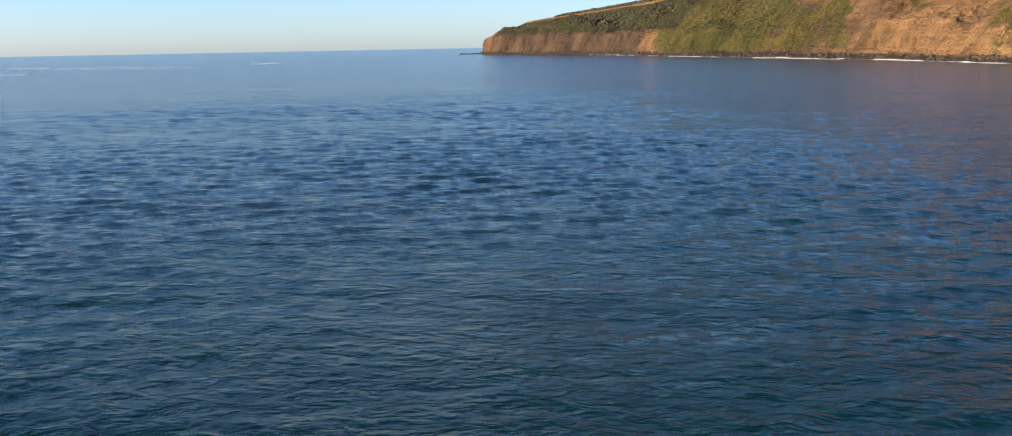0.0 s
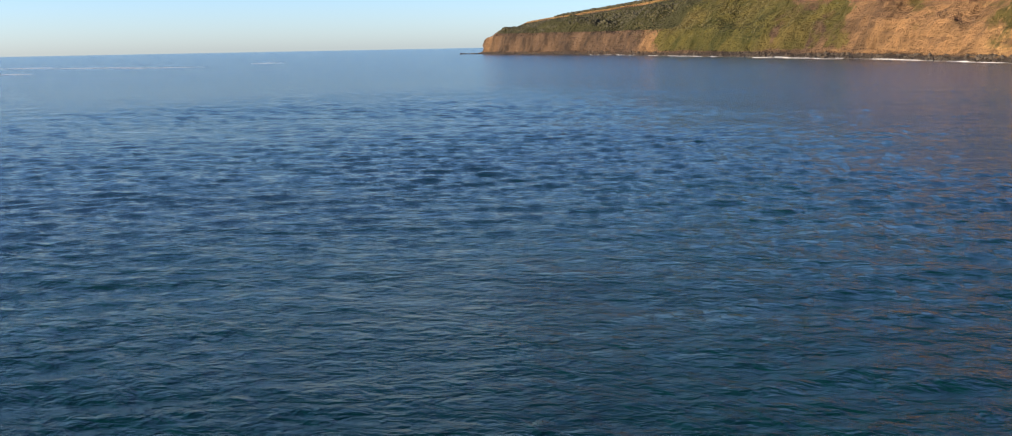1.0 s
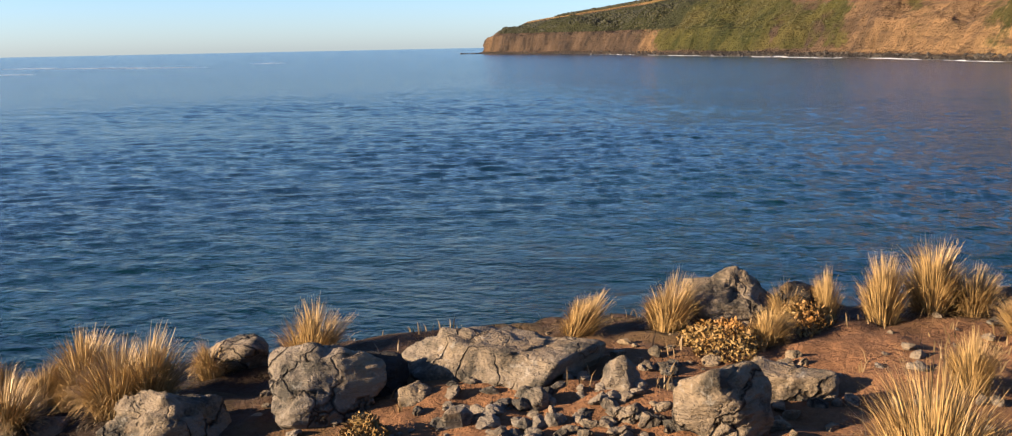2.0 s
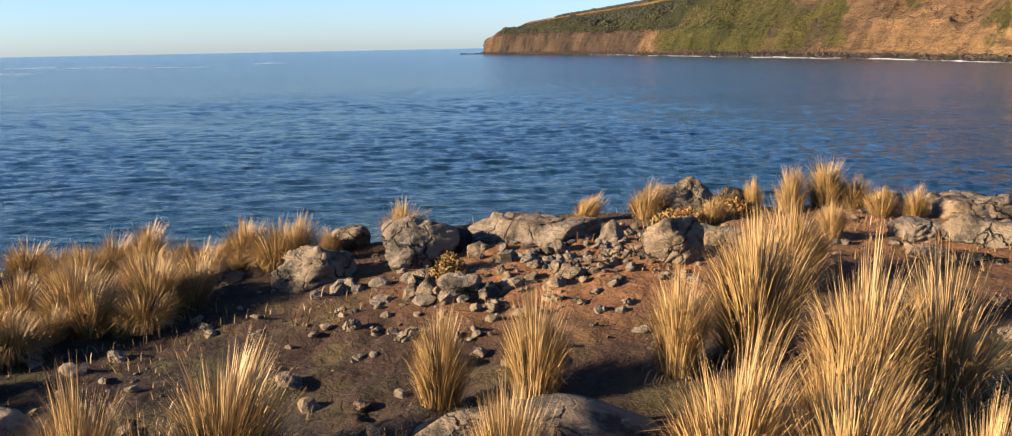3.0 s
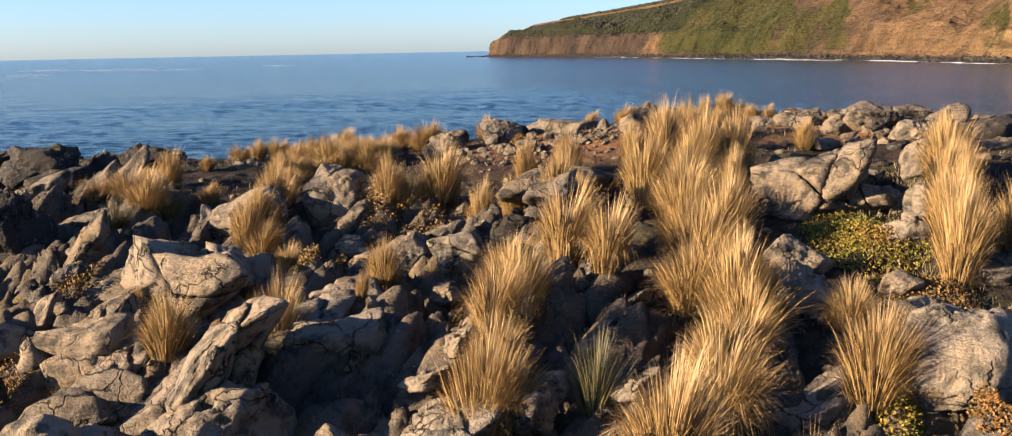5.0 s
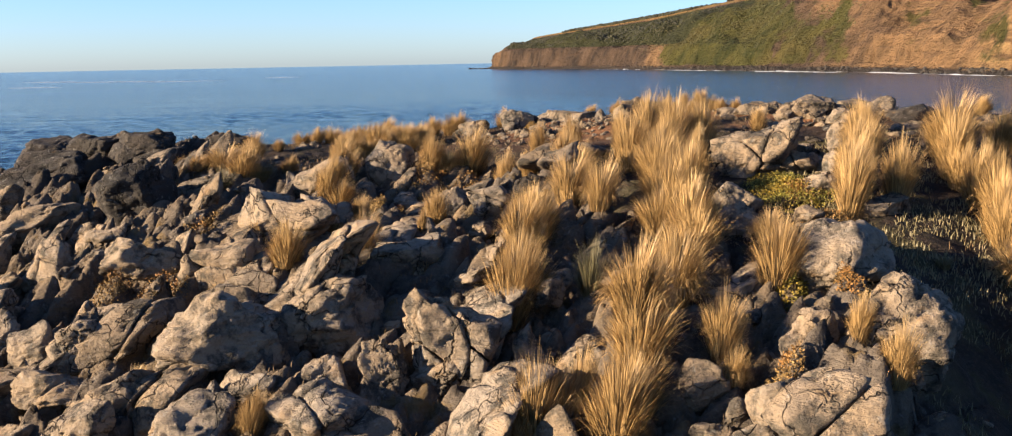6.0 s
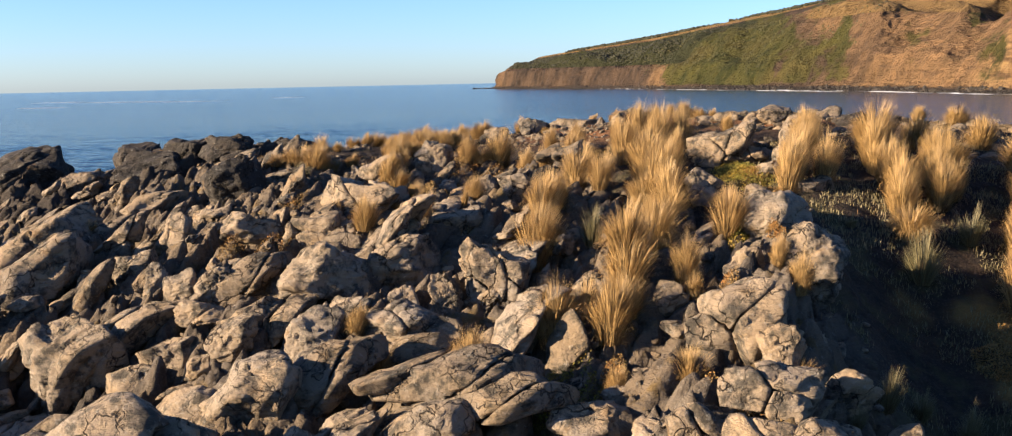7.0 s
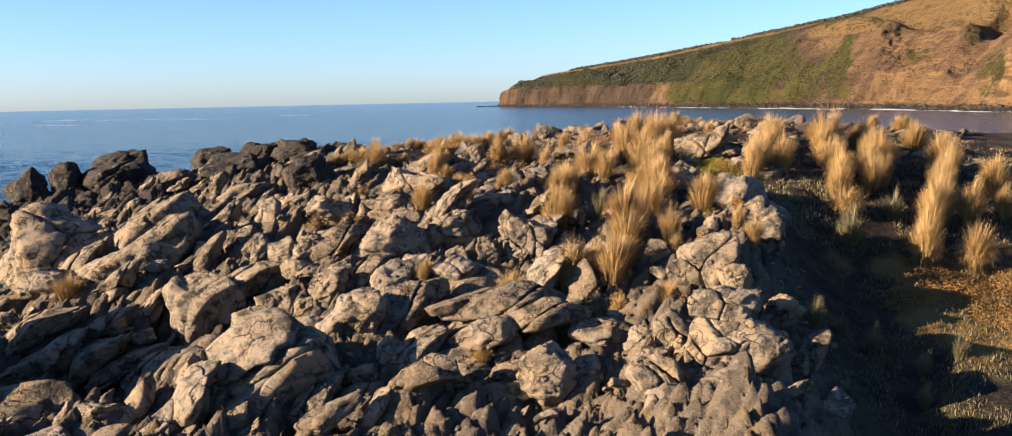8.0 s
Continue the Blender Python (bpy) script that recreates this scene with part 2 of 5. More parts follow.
def blade_material(name, low, high, tip):
    n = Nodes(name)
    g = n.add("NewGeometry")
    v = n.coords("Generated")
    sep = n.add("SeparateXYZ")
    n.link(v, sep.inputs[0])
    tone = n.mix(g.outputs["Random Per Island"], low, high)
    tone = n.mix(n.ramp(sep.outputs["Z"], (0.45, (0.0,)), (1.0, (0.55,))), tone, tip)
    rnd = n.add("ObjectInfo").outputs["Random"]
    tone = n.mix(n.math("MULTIPLY", rnd, 0.3), tone, n.mix(1.0, tone, (0.72, 0.66, 0.55), "MULTIPLY"))
    n.finish(tone, 0.55, 0.35)
    tr = n.add("BsdfTranslucent")
    n.link(tone, tr.inputs["Color"])
    ms = n.add("MixShader")
    ms.inputs[0].default_value = 0.07
    n.link(n.b.outputs[0], ms.inputs[1])
    n.link(tr.outputs[0], ms.inputs[2])
    n.link(ms.outputs[0], n.out.inputs["Surface"])
    return n.m


STRAW = blade_material("straw_blades", (0.14, 0.082, 0.028), (0.39, 0.252, 0.100), (0.46, 0.322, 0.150))
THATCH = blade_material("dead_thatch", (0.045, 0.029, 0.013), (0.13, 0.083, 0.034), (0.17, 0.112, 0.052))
# darker, greener copy of the straw, with shade put into its colour
SHADED_GREEN = blade_material("shaded_green_straw", (0.0510, 0.0510, 0.0238), (0.1700, 0.1403, 0.0680), (0.2125, 0.1742, 0.0935))


def leaf_material(name, low, high):
    n = Nodes(name)
    tone = n.mix(n.add("NewGeometry").outputs["Random Per Island"], low, high)
    patch = n.noise(n.coords("Position"), 2.0, 4, 0.6)
    tone = n.mix(n.ramp(patch, (0.45, (0.0,)), (0.6, (0.7,))), tone, n.mix(1.0, tone, (1.25, 0.85, 0.5), "MULTIPLY"))
    return n.finish(tone, 0.7, 0.3)


CUSHION = leaf_material("cushion_leaves", (0.0640, 0.0608, 0.0080), (0.1920, 0.1664, 0.0256))
DRY_CUSHION = leaf_material("dry_cushion_leaves", (0.085, 0.052, 0.015), (0.210, 0.128, 0.040))


def water_material():
    n = Nodes("sea_water")
    v = n.coords("Position", turn=(0, 0, 0.2))
    def waves(scale, stretch, detail):
        mp = n.add("Mapping")
        mp.inputs["Scale"].default_value = stretch
        n.link(v, mp.inputs["Vector"])
        return n.noise(mp.outputs["Vector"], scale, detail, 0.55, 0.6)
    fine = waves(2.4, (0.75, 1.0, 1), 5)
    mid = waves(0.85, (0.7, 1.0, 1), 4)
    far = waves(0.16, (0.5, 1.0, 1), 4)
    h = n.math("ADD", n.math("MULTIPLY", fine, 0.09), n.math("MULTIPLY", mid, 0.26))
    h = n.math("ADD", h, n.math("MULTIPLY", far, 0.5))
    swell = waves(0.045, (0.4, 1.0, 1), 3)
    h = n.math("ADD", h, n.math("MULTIPLY", swell, 0.8))
    n.bump(h, 1.0, 1.0)
    deep = n.noise(v, 0.02, 3, 0.5)
    tone = n.mix(n.ramp(deep, (0.4, (0.0,)), (0.6, (1.0,))), (0.0002, 0.0085, 0.0115), (0.0002, 0.0115, 0.0118))
    n.finish(tone, 0.15, 0.5)
    reach = n.t.nodes.new("ShaderNodeVectorMath")
    reach.operation = "LENGTH"
    n.link(n.add("NewGeometry").outputs["Position"], reach.inputs[0])
    n.link(n.ramp(n.math("DIVIDE", reach.outputs["Value"], 600.0), (0.06, (0.08,)), (0.25, (0.10,)), (0.7, (0.14,))), n.b.inputs["Roughness"])
    n.b.inputs["IOR"].default_value = 1.16
    return n.m


def cliff_material():
    n = Nodes("headland_slopes")
    v = n.coords("Position")

    def cover(name):
        a = n.add("Attribute")
        a.attribute_name = name
        return a.outputs["Fac"]

    big = n.noise(v, 0.011, 6, 0.6)
    streak = n.noise(n.coords("Position", scale=(1, 1, 0.25)), 0.05, 7, 0.68)
    beds = n.noise(n.coords("Position", scale=(0.25, 0.25, 2.2), turn=(0.08, 0.12, 0)), 0.14, 6, 0.65, 0.5)
    blotch = n.noise(v, 0.045, 7, 0.7)
    dull = n.mix(n.ramp(streak, (0.40, (0.0,)), (0.62, (1.0,))), (0.064, 0.043, 0.029), (0.022, 0.017, 0.014))
    bright = n.mix(n.ramp(streak, (0.42, (0.0,)), (0.66, (1.0,))), (0.180, 0.108, 0.053), (0.078, 0.050, 0.027))
    rock = n.mix(n.math("MULTIPLY", cover("bright_rock"), n.ramp(big, (0.35, (0.6,)), (0.6, (1.0,)))), dull, bright)
    rock = n.mix(n.math("MULTIPLY", cover("pale_rock"), 0.9), rock, n.mix(n.ramp(beds, (0.4, (0.0,)), (0.62, (1.0,))), (0.265, 0.170, 0.078), (0.120, 0.073, 0.036)))
    rock = n.mix(n.ramp(beds, (0.52, (0.0,)), (0.66, (0.55,))), rock, (0.048, 0.032, 0.022))
    green = n.mix(n.ramp(blotch, (0.35, (0.0,)), (0.65, (1.0,))), (0.015, 0.020, 0.006), (0.056, 0.052, 0.014))
    green = n.mix(n.ramp(big, (0.45, (0.0,)), (0.65, (0.6,))), green, (0.080, 0.060, 0.022))
    scrub = n.math("ADD", cover("scrub"), n.math("MULTIPLY", n.math("SUBTRACT", blotch, 0.5), 1.5))
    tone = n.mix(n.ramp(scrub, (0.42, (0.0,)), (0.58, (0.95,))), rock, green)
    grass = n.mix(n.noise(v, 0.03, 6, 0.65), (0.105, 0.064, 0.026), (0.170, 0.112, 0.047))
    field = n.math("ADD", cover("pasture"), n.math("MULTIPLY", n.math("SUBTRACT", blotch, 0.5), 0.8))
    tone = n.mix(n.ramp(field, (0.42, (0.0,)), (0.55, (1.0,))), tone, grass)
    wood = n.math("ADD", cover("wooded"), n.math("MULTIPLY", n.math("SUBTRACT", blotch, 0.5), 0.7))
    tone = n.mix(n.ramp(wood, (0.45, (0.0,)), (0.55, (1.0,))), tone, n.mix(streak, (0.012, 0.015, 0.007), (0.034, 0.034, 0.014)))
    tone = n.mix(cover("wet_foot"), tone, (0.026, 0.022, 0.019))
    h = n.math("ADD", n.noise(v, 0.12, 8, 0.7), n.math("ADD", n.math("MULTIPLY", streak, 0.8), n.math("MULTIPLY", beds, 0.5)))
    h = n.math("ADD", h, n.math("MULTIPLY", n.noise(n.coords("Position", scale=(1, 1, 0.4)), 0.03, 4, 0.6), 2.6))
    n.bump(h, 1.0, 9.0)
    return n.finish(tone, 0.95, 0.1)


def foam_material():
    n = Nodes("surf_foam")
    v = n.coords("Position")
    tone = n.mix(n.noise(v, 0.5, 4), (0.5, 0.53, 0.55), (0.7, 0.71, 0.71))
    return n.finish(tone, 0.7, 0.3)


GROUND = ground_material()
WATER = water_material()
CLIFF = cliff_material()
FOAM = foam_material()
WOODS = leaf_material("woodland_foliage", (0.0082, 0.0108, 0.0045), (0.0210, 0.0225, 0.0085))


# ---- mesh helpers ----
def mesh_of(name, verts, faces, mat, shade=True):
    me = bpy.data.meshes.new(name)
    v = np.asarray(verts, np.float32)
    f = np.asarray(faces, np.int32)
    me.vertices.add(len(v))
    me.vertices.foreach_set("co", v.ravel())
    k = f.shape[1]
    me.loops.add(f.size)
    me.loops.foreach_set("vertex_index", f.ravel())
    me.polygons.add(len(f))
    me.polygons.foreach_set("loop_start", np.arange(0, f.size, k, dtype=np.int32))
    me.polygons.foreach_set("use_smooth", np.full(len(f), shade))
    me.materials.append(mat)
    me.update(calc_edges=True)
    return me


def grid_faces(rows, cols):
    i = np.arange(rows * cols).reshape(rows, cols)
    return np.stack([i[:-1, :-1], i[:-1, 1:], i[1:, 1:], i[1:, :-1]], -1).reshape(-1, 4)


def ball(level):
    b = bmesh.new()
    bmesh.ops.create_icosphere(b, subdivisions=level, radius=1)
    v = np.array([p.co[:] for p in b.verts])
    f = np.array([[p.index for p in q.verts] for q in b.faces])
    b.free()
    return v, f


BALLS = {k: ball(k) for k in (1, 2, 3, 4, 5)}


def part(name, mesh, parent, label=""):
    ob = new(name, mesh)
    ob.parent = parent
    return tagged(ob, label)


# ---- sea: one round sheet to the horizon, with real waves in the bay ahead ----
def wave_height(x, y):
    rng = np.random.default_rng(14)
    warp = 2.6 * fbm2(x * 0.06, y * 0.06, 3, 33), 2.2 * fbm2(x * 0.06 + 9, y * 0.06, 3, 35)
    gust = 0.75 + 0.9 * fbm2(x * 0.018, y * 0.018, 3, 39)
    z = 0
    for k in range(26):
        length = 0.9 * 1.08**k
        head = math.radians(-80) + rng.normal(0, 0.55)
        phase = 2 * math.pi / length * ((x + warp[0]) * math.cos(head) + (y + warp[1]) * math.sin(head)) + rng.uniform(0, 6.28)
        z = z + 0.0078 * min(length, 3.0) * (np.sin(phase) + 0.25 * np.sin(2 * phase + 0.6))
    return z * gust


ahead = np.radians(np.linspace(-35, 35, 400))
round_back = np.radians(np.linspace(35, 325, 30))[1:]
angles = np.concatenate([ahead, round_back])
radii = np.concatenate([[2.0, 6.0], np.geomspace(14, 420, 470), np.geomspace(440, 7200, 24)])
A, R = np.meshgrid(angles, radii)
X, Y = R * np.sin(A), R * np.cos(A)
inside = smooth(36.5, 33, np.abs(np.degrees(A))) * smooth(410, 110, R)
water = new("water", mesh_of("water", np.stack([X, Y, wave_height(X, Y) * inside], -1).reshape(-1, 3), grid_faces(len(radii), len(angles))[:, ::-1], WATER))
tagged(water, "rippled deep blue sea under a clear evening sky", "sea", kind="structure")

# ---- the rocky point ----
fine_x = np.concatenate([np.arange(-19, -14, 0.08), np.arange(-14, 5, 0.05), np.arange(5, 12.5, 0.09)])
fine_y = np.concatenate([np.arange(-19, -12, 0.08), np.arange(-12, 11.6, 0.05)])
xs = np.concatenate([[-70, -55, -45, -38, -32], np.arange(-28, -19, 0.16), fine_x, np.arange(12.8, 24, 0.5), [27, 32, 40, 55, 80]])
ys = np.concatenate([[-90, -70, -55, -45, -38, -34], np.arange(-30, -19, 0.16), fine_y, np.arange(11.8, 20, 0.4), [22, 26, 32, 40, 52]])
X, Y = np.meshgrid(xs, ys)
ground_mesh = mesh_of("ground", np.stack([X, Y, ground_height(X, Y)], -1).reshape(-1, 3), grid_faces(len(ys), len(xs)), GROUND)
bare = ground_mesh.attributes.new("bare_rock", "FLOAT", "POINT")
bare.data.foreach_set("value", rockiness(X, Y).ravel().astype(np.float32))
# first term: the hollow's shade as colour; second: dark stone of the crest
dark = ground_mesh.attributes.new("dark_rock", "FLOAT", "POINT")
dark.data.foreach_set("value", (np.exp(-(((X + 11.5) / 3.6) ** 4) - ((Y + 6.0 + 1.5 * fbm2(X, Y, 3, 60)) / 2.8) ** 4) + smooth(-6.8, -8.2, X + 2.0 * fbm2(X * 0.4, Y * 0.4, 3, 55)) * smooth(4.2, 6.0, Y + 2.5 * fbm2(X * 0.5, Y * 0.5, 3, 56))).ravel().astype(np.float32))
carpet = ground_mesh.attributes.new("dry_carpet", "FLOAT", "POINT")
carpet.data.foreach_set("value", np.clip(smooth(5.6, 6.6, X + 0.25 * Y + 1.6 + 1.5 * fbm2(X, Y, 4, 58)) * smooth(11.5, 9.8, X + 1.5 * fbm2(X * 0.6, Y * 0.6, 3, 62)) * smooth(-9.5, -8.0, Y) * smooth(-4.2, -5.0, Y + 0.8 * fbm2(X * 1.3, Y * 1.3, 3, 59)), 0, 1).ravel().astype(np.float32))
red = ground_mesh.attributes.new("red_soil", "FLOAT", "POINT")
bare_soil = np.exp(-((X - 0.6) ** 2 / 3.6 + (Y - 7.1) ** 2 / 2.2)) + np.exp(-((X - 5.6) ** 2 / 2.0 + (Y - 6.0) ** 2 / 1.0)) + 0.8 * np.exp(-((X - 3.6) ** 2 / 2.0 + (Y - 7.9) ** 2 / 0.8))
red.data.foreach_set("value", np.clip(1.5 * bare_soil + 0.6 * fbm2(X * 1.5, Y * 1.5, 4, 45) * bare_soil, 0, 1).ravel().astype(np.float32))
ground = tagged(new("ground", ground_mesh), "fractured outcrop and dry brown soil of a low coastal ridge", "ground", kind="structure")


# ---- headland across the bay ----
SHORE_Y = (1540, 1515, 1470, 1220, 857, 676, 540, 483, 330, 200)
SHORE_X = (-30, -37, -28, 84, 166, 214, 226, 232, 262, 330)
CLIFF_TOP = (5, 20, 26, 24, 22, 22, 24, 34, 40, 40)
FRONT_TOP = (6, 23, 34, 40, 61, 60, 50, 44, 48, 50)
RIDGE_TOP = (6, 26, 45, 64, 90, 104, 122, 100, 60, 40)


def along_shore(y, values):
    return np.interp(-np.asarray(y, float), [-v for v in SHORE_Y], values)


def headland_point(y0, d):
    """A place on the headland: y0 names the point of the shore, d the metres inland from it."""
    deep = np.interp(-y0, [-1515, -1220, -857], [0.3, 0.55, 1.0])
    spur = fbm2(y0 * 0.018, 0 * y0 + 0.5, 1, 7)
    dd = np.clip(d, 0, None)
    push = 34 * spur * smooth(5, 60, d) * smooth(420, 200, d)
    hc, hf, hr = (along_shore(y0, v) for v in (CLIFF_TOP, FRONT_TOP, RIDGE_TOP))
    t = (dd + push * 0.5) / 1.0
    z = np.where(t < 10, 0.25 * t, 0)
    z = 2.5 * smooth(-2, 9, t) + (hc - 2.5) * smooth(9, 36, t) + (hf - hc) * smooth(26, 130, t) + (hr - hf) * smooth(160, 300, t) - (hr + 6) * smooth(330, 620, t)
    gully = np.exp(-(((y0 - 545 - 0.15 * d) / 20) ** 2)) * smooth(8, 30, d) * smooth(330, 140, d)
    z = z * (1 - 0.24 * gully)
    rough = 4.0 * fbm2(y0 * 0.026 + 3, d * 0.018, 5, 23) * smooth(12, 50, d) * smooth(300, 170, d) + 2.2 * smooth(320, 150, d) * fbm2(y0 * 0.11, d * 0.06, 4, 29) * smooth(6, 20, d)
    flutes = -5 * np.abs(fbm2(y0 * 0.05, d * 0.006, 3, 31)) * smooth(10, 40, d) * smooth(200, 90, d) * smooth(520, 760, y0)
    spurs = 24 * fbm2((y0 - 0.55 * d) * 0.012, d * 0.002 + 7, 2, 37) * smooth(20, 90, d) * smooth(260, 140, d) * smooth(470, 600, y0)
    z = z + (rough + flutes + spurs) * np.clip(hr / 60, 0.1, 1)
    z = np.where(d < 0, 0.3 * d, z)
    x = along_shore(y0, SHORE_X) + deep * 0.62 * (d + push) + 4 * fbm2(y0 * 0.03, 0 * d, 3, 61)
    y = y0 + deep * 0.78 * (d + push)
    buttress = 7 * np.abs(fbm2(y0 * 0.045, z * 0.03, 4, 71)) + 5 * np.abs(fbm2(y0 * 0.16, z * 0.06, 3, 73))
    x = x + buttress * smooth(4, 16, d) * smooth(110, 40, d)
    return x, y, z


sh = np.concatenate([np.linspace(1540, 1200, 130), np.linspace(1198, 800, 190), np.linspace(798, 470, 260), np.linspace(465, 200, 40)])
dd = np.concatenate([[-6, -2], np.linspace(0, 60, 40), np.linspace(63, 330, 80), np.linspace(345, 620, 12)])
S, Dp = np.meshgrid(sh, dd)
hx, hy, hz = headland_point(S, Dp)
headland = new("headland", mesh_of("headland", np.stack([hx, hy, hz], -1).reshape(-1, 3), grid_faces(len(dd), len(sh)), CLIFF))
hc, hf, hr = (along_shore(S, v) for v in (CLIFF_TOP, FRONT_TOP, RIDGE_TOP))
patchy = fbm2(S * 0.012, Dp * 0.012, 4, 101)
streaky = fbm2((S - 0.5 * Dp) * 0.02, Dp * 0.004, 4, 103)
Sw = S - 0.4 * Dp + 170 * patchy
COVER = {
    "bright_rock": smooth(740, 620, Sw) + 0.8 * np.exp(-(((Sw - 1060) / 45) ** 2)) + 0.35 * smooth(1440, 1480, S),
    "pale_rock": smooth(545, 515, S + 0.25 * Dp) * smooth(60, 40, hz),
    "scrub": smooth(1.5, 7.0, hz) * (0.60 * smooth(1090, 1010, Sw) * smooth(640, 780, Sw) + 0.26 * smooth(1160, 1000, Sw) + 1.5 * streaky * smooth(1240, 1000, Sw) + 0.25 * np.exp(-(((S - 600) / 40) ** 2)) * smooth(25, 45, hz)) - 0.6 * np.exp(-(((Sw - 1060) / 38) ** 2)),
    "pasture": np.maximum(smooth(0.86, 0.98, hz / np.maximum(hf, 1)) * smooth(840, 760, S), smooth(0.88, 0.96, hz / np.maximum(hr, 1)) * smooth(860, 930, S)),
    "wooded": smooth(1.0, 1.12, hz / np.maximum(hc, 1)) * smooth(0.93, 0.86, hz / np.maximum(hr, 1)) * smooth(930, 1040, S) * smooth(1500, 1450, S),
    "wet_foot": smooth(3.2, 1.8, hz + 2 * patchy),
}
for cover_name, amount in COVER.items():
    layer = headland.data.attributes.new(cover_name, "FLOAT", "POINT")
    layer.data.foreach_set("value", np.clip(amount, 0, 1).ravel().astype(np.float32))
tagged(headland, "steep ochre and green sea cliffs of a grassy headland", "headland", kind="structure")


def scattered(name, places, sizes, template, mat, squash=0.8, seed=0, jag=0.35):
    """Many small rough lumps joined into one mesh."""
    bv, bf = template
    rng = np.random.default_rng(seed)
    V, Fs = [], []
    for k, (p, s) in enumerate(zip(places, sizes)):
        q = bv * (1 + jag * rng.standard_normal((len(bv), 1)) * 0.5) * rng.uniform(0.65, 1.35, 3)
        turn = np.array(Euler(rng.uniform(0, 6.28, 3)).to_matrix())
        V.append((q @ turn.T) * (1, 1, squash) * s + p)
        Fs.append(bf + k * len(bv))
    return new(name, mesh_of(name, np.concatenate(V), np.concatenate(Fs), mat, False))


rng = np.random.default_rng(4)
s0, d0 = rng.uniform(500, 1400, 9000), rng.uniform(268, 335, 9000)
keep = fbm2(s0 * 0.012, d0 * 0.02, 3, 97) > -0.02
s0, d0 = s0[keep], d0[keep]
wx, wy, wz = headland_point(s0, d0)
woods = scattered("far_woods", np.stack([wx, wy, wz + 0.8], -1), rng.uniform(0.9, 2.3, len(s0)), BALLS[1], WOODS, 0.85, 5)
tagged(woods, "dark green woodland along the top of the headland", "woods", kind="stuff")
s3, d3 = rng.uniform(1040, 1470, 4200), rng.uniform(60, 270, 4200)
wx, wy, wz = headland_point(s3, d3)
keep = (fbm2(s3 * 0.012, d3 * 0.02, 3, 99) > -0.22) & (wz > 1.06 * along_shore(s3, CLIFF_TOP)) & (wz < 0.88 * along_shore(s3, RIDGE_TOP))
s3, wx, wy, wz = s3[keep], wx[keep], wy[keep], wz[keep]
hill_woods = scattered("hillside_woods", np.stack([wx, wy, wz + 0.1], -1), rng.uniform(0.8, 1.7, len(s3)), BALLS[1], WOODS, 0.7, 15)
tagged(hill_woods, "dark green woodland on the far hillside", "woods", kind="stuff")
s1, d1 = rng.uniform(700, 1100, 1500), rng.uniform(25, 150, 1500)
keep = fbm2(s1 * 0.03, d1 * 0.03, 3, 57) > -0.1
s1, d1 = s1[keep], d1[keep]
wx, wy, wz = headland_point(s1, d1)
shrubs = scattered("far_shrubs", np.stack([wx, wy, wz + 0.2], -1), rng.uniform(0.4, 1.0, len(s1)), BALLS[1], leaf_material("shrub_foliage", (0.02, 0.026, 0.008), (0.055, 0.052, 0.016)), 0.8, 6)
tagged(shrubs, "green shrubs scattered over the cliff slopes", "shrubs", kind="stuff")

# a low reef off the tip, shore rocks and surf
reef = scattered("reef", np.stack([rng.uniform(-66, -36, 40), rng.uniform(1500, 1530, 40), rng.uniform(-0.3, 0.9, 40)], -1), rng.uniform(0.8, 2.4, 40), BALLS[2], DARK_ROCK, 0.6, 18)
tagged(reef, "low dark reef off the tip of the headland", "reef", kind="stuff")
s2 = rng.uniform(470, 1525, 700)
d2 = rng.uniform(-9, 9, 700)
wx, wy, wz = headland_point(s2, d2)
shore_rocks = scattered("shore_rocks", np.stack([wx, wy, np.maximum(wz, -0.2)], -1), rng.uniform(0.4, 1.9, 700), BALLS[1], DARK_ROCK, 0.7, 8)
tagged(shore_rocks, "dark wet rocks along the foot of the cliffs", "rocks", kind="stuff")


def surf_line(a, b, off, width, seed):
    y0 = np.linspace(a, b, 160)
    x, y, _ = headland_point(y0, np.zeros(160))
    w = np.clip(width * (0.35 + 2.6 * fbm2(y0 * 0.06, 0 * y0, 3, seed)), 0.02, None)
    o = off + 5 * fbm2(y0 * 0.02, 0 * y0, 2, seed + 9)
    V = np.concatenate([np.stack([x - o - w, y - 0.3 * o, 0 * x - 0.05], -1), np.stack([x - o, y - 0.3 * o, 0.02 + 0.22 * w], -1), np.stack([x - o + w, y - 0.3 * o, 0 * x - 0.05], -1)])
    ob = new("surf", mesh_of("surf", V, grid_faces(3, 160), FOAM))
    return tagged(ob, "white line of surf breaking along the shore", "surf", group="surf along the bay", kind="stuff")


surf_line(560, 980, 8, 0.7, 1)
surf_line(640, 760, 17, 0.6, 2)
surf_line(470, 600, 9, 0.8, 3)
surf_line(1000, 1150, 6, 0.7, 4)


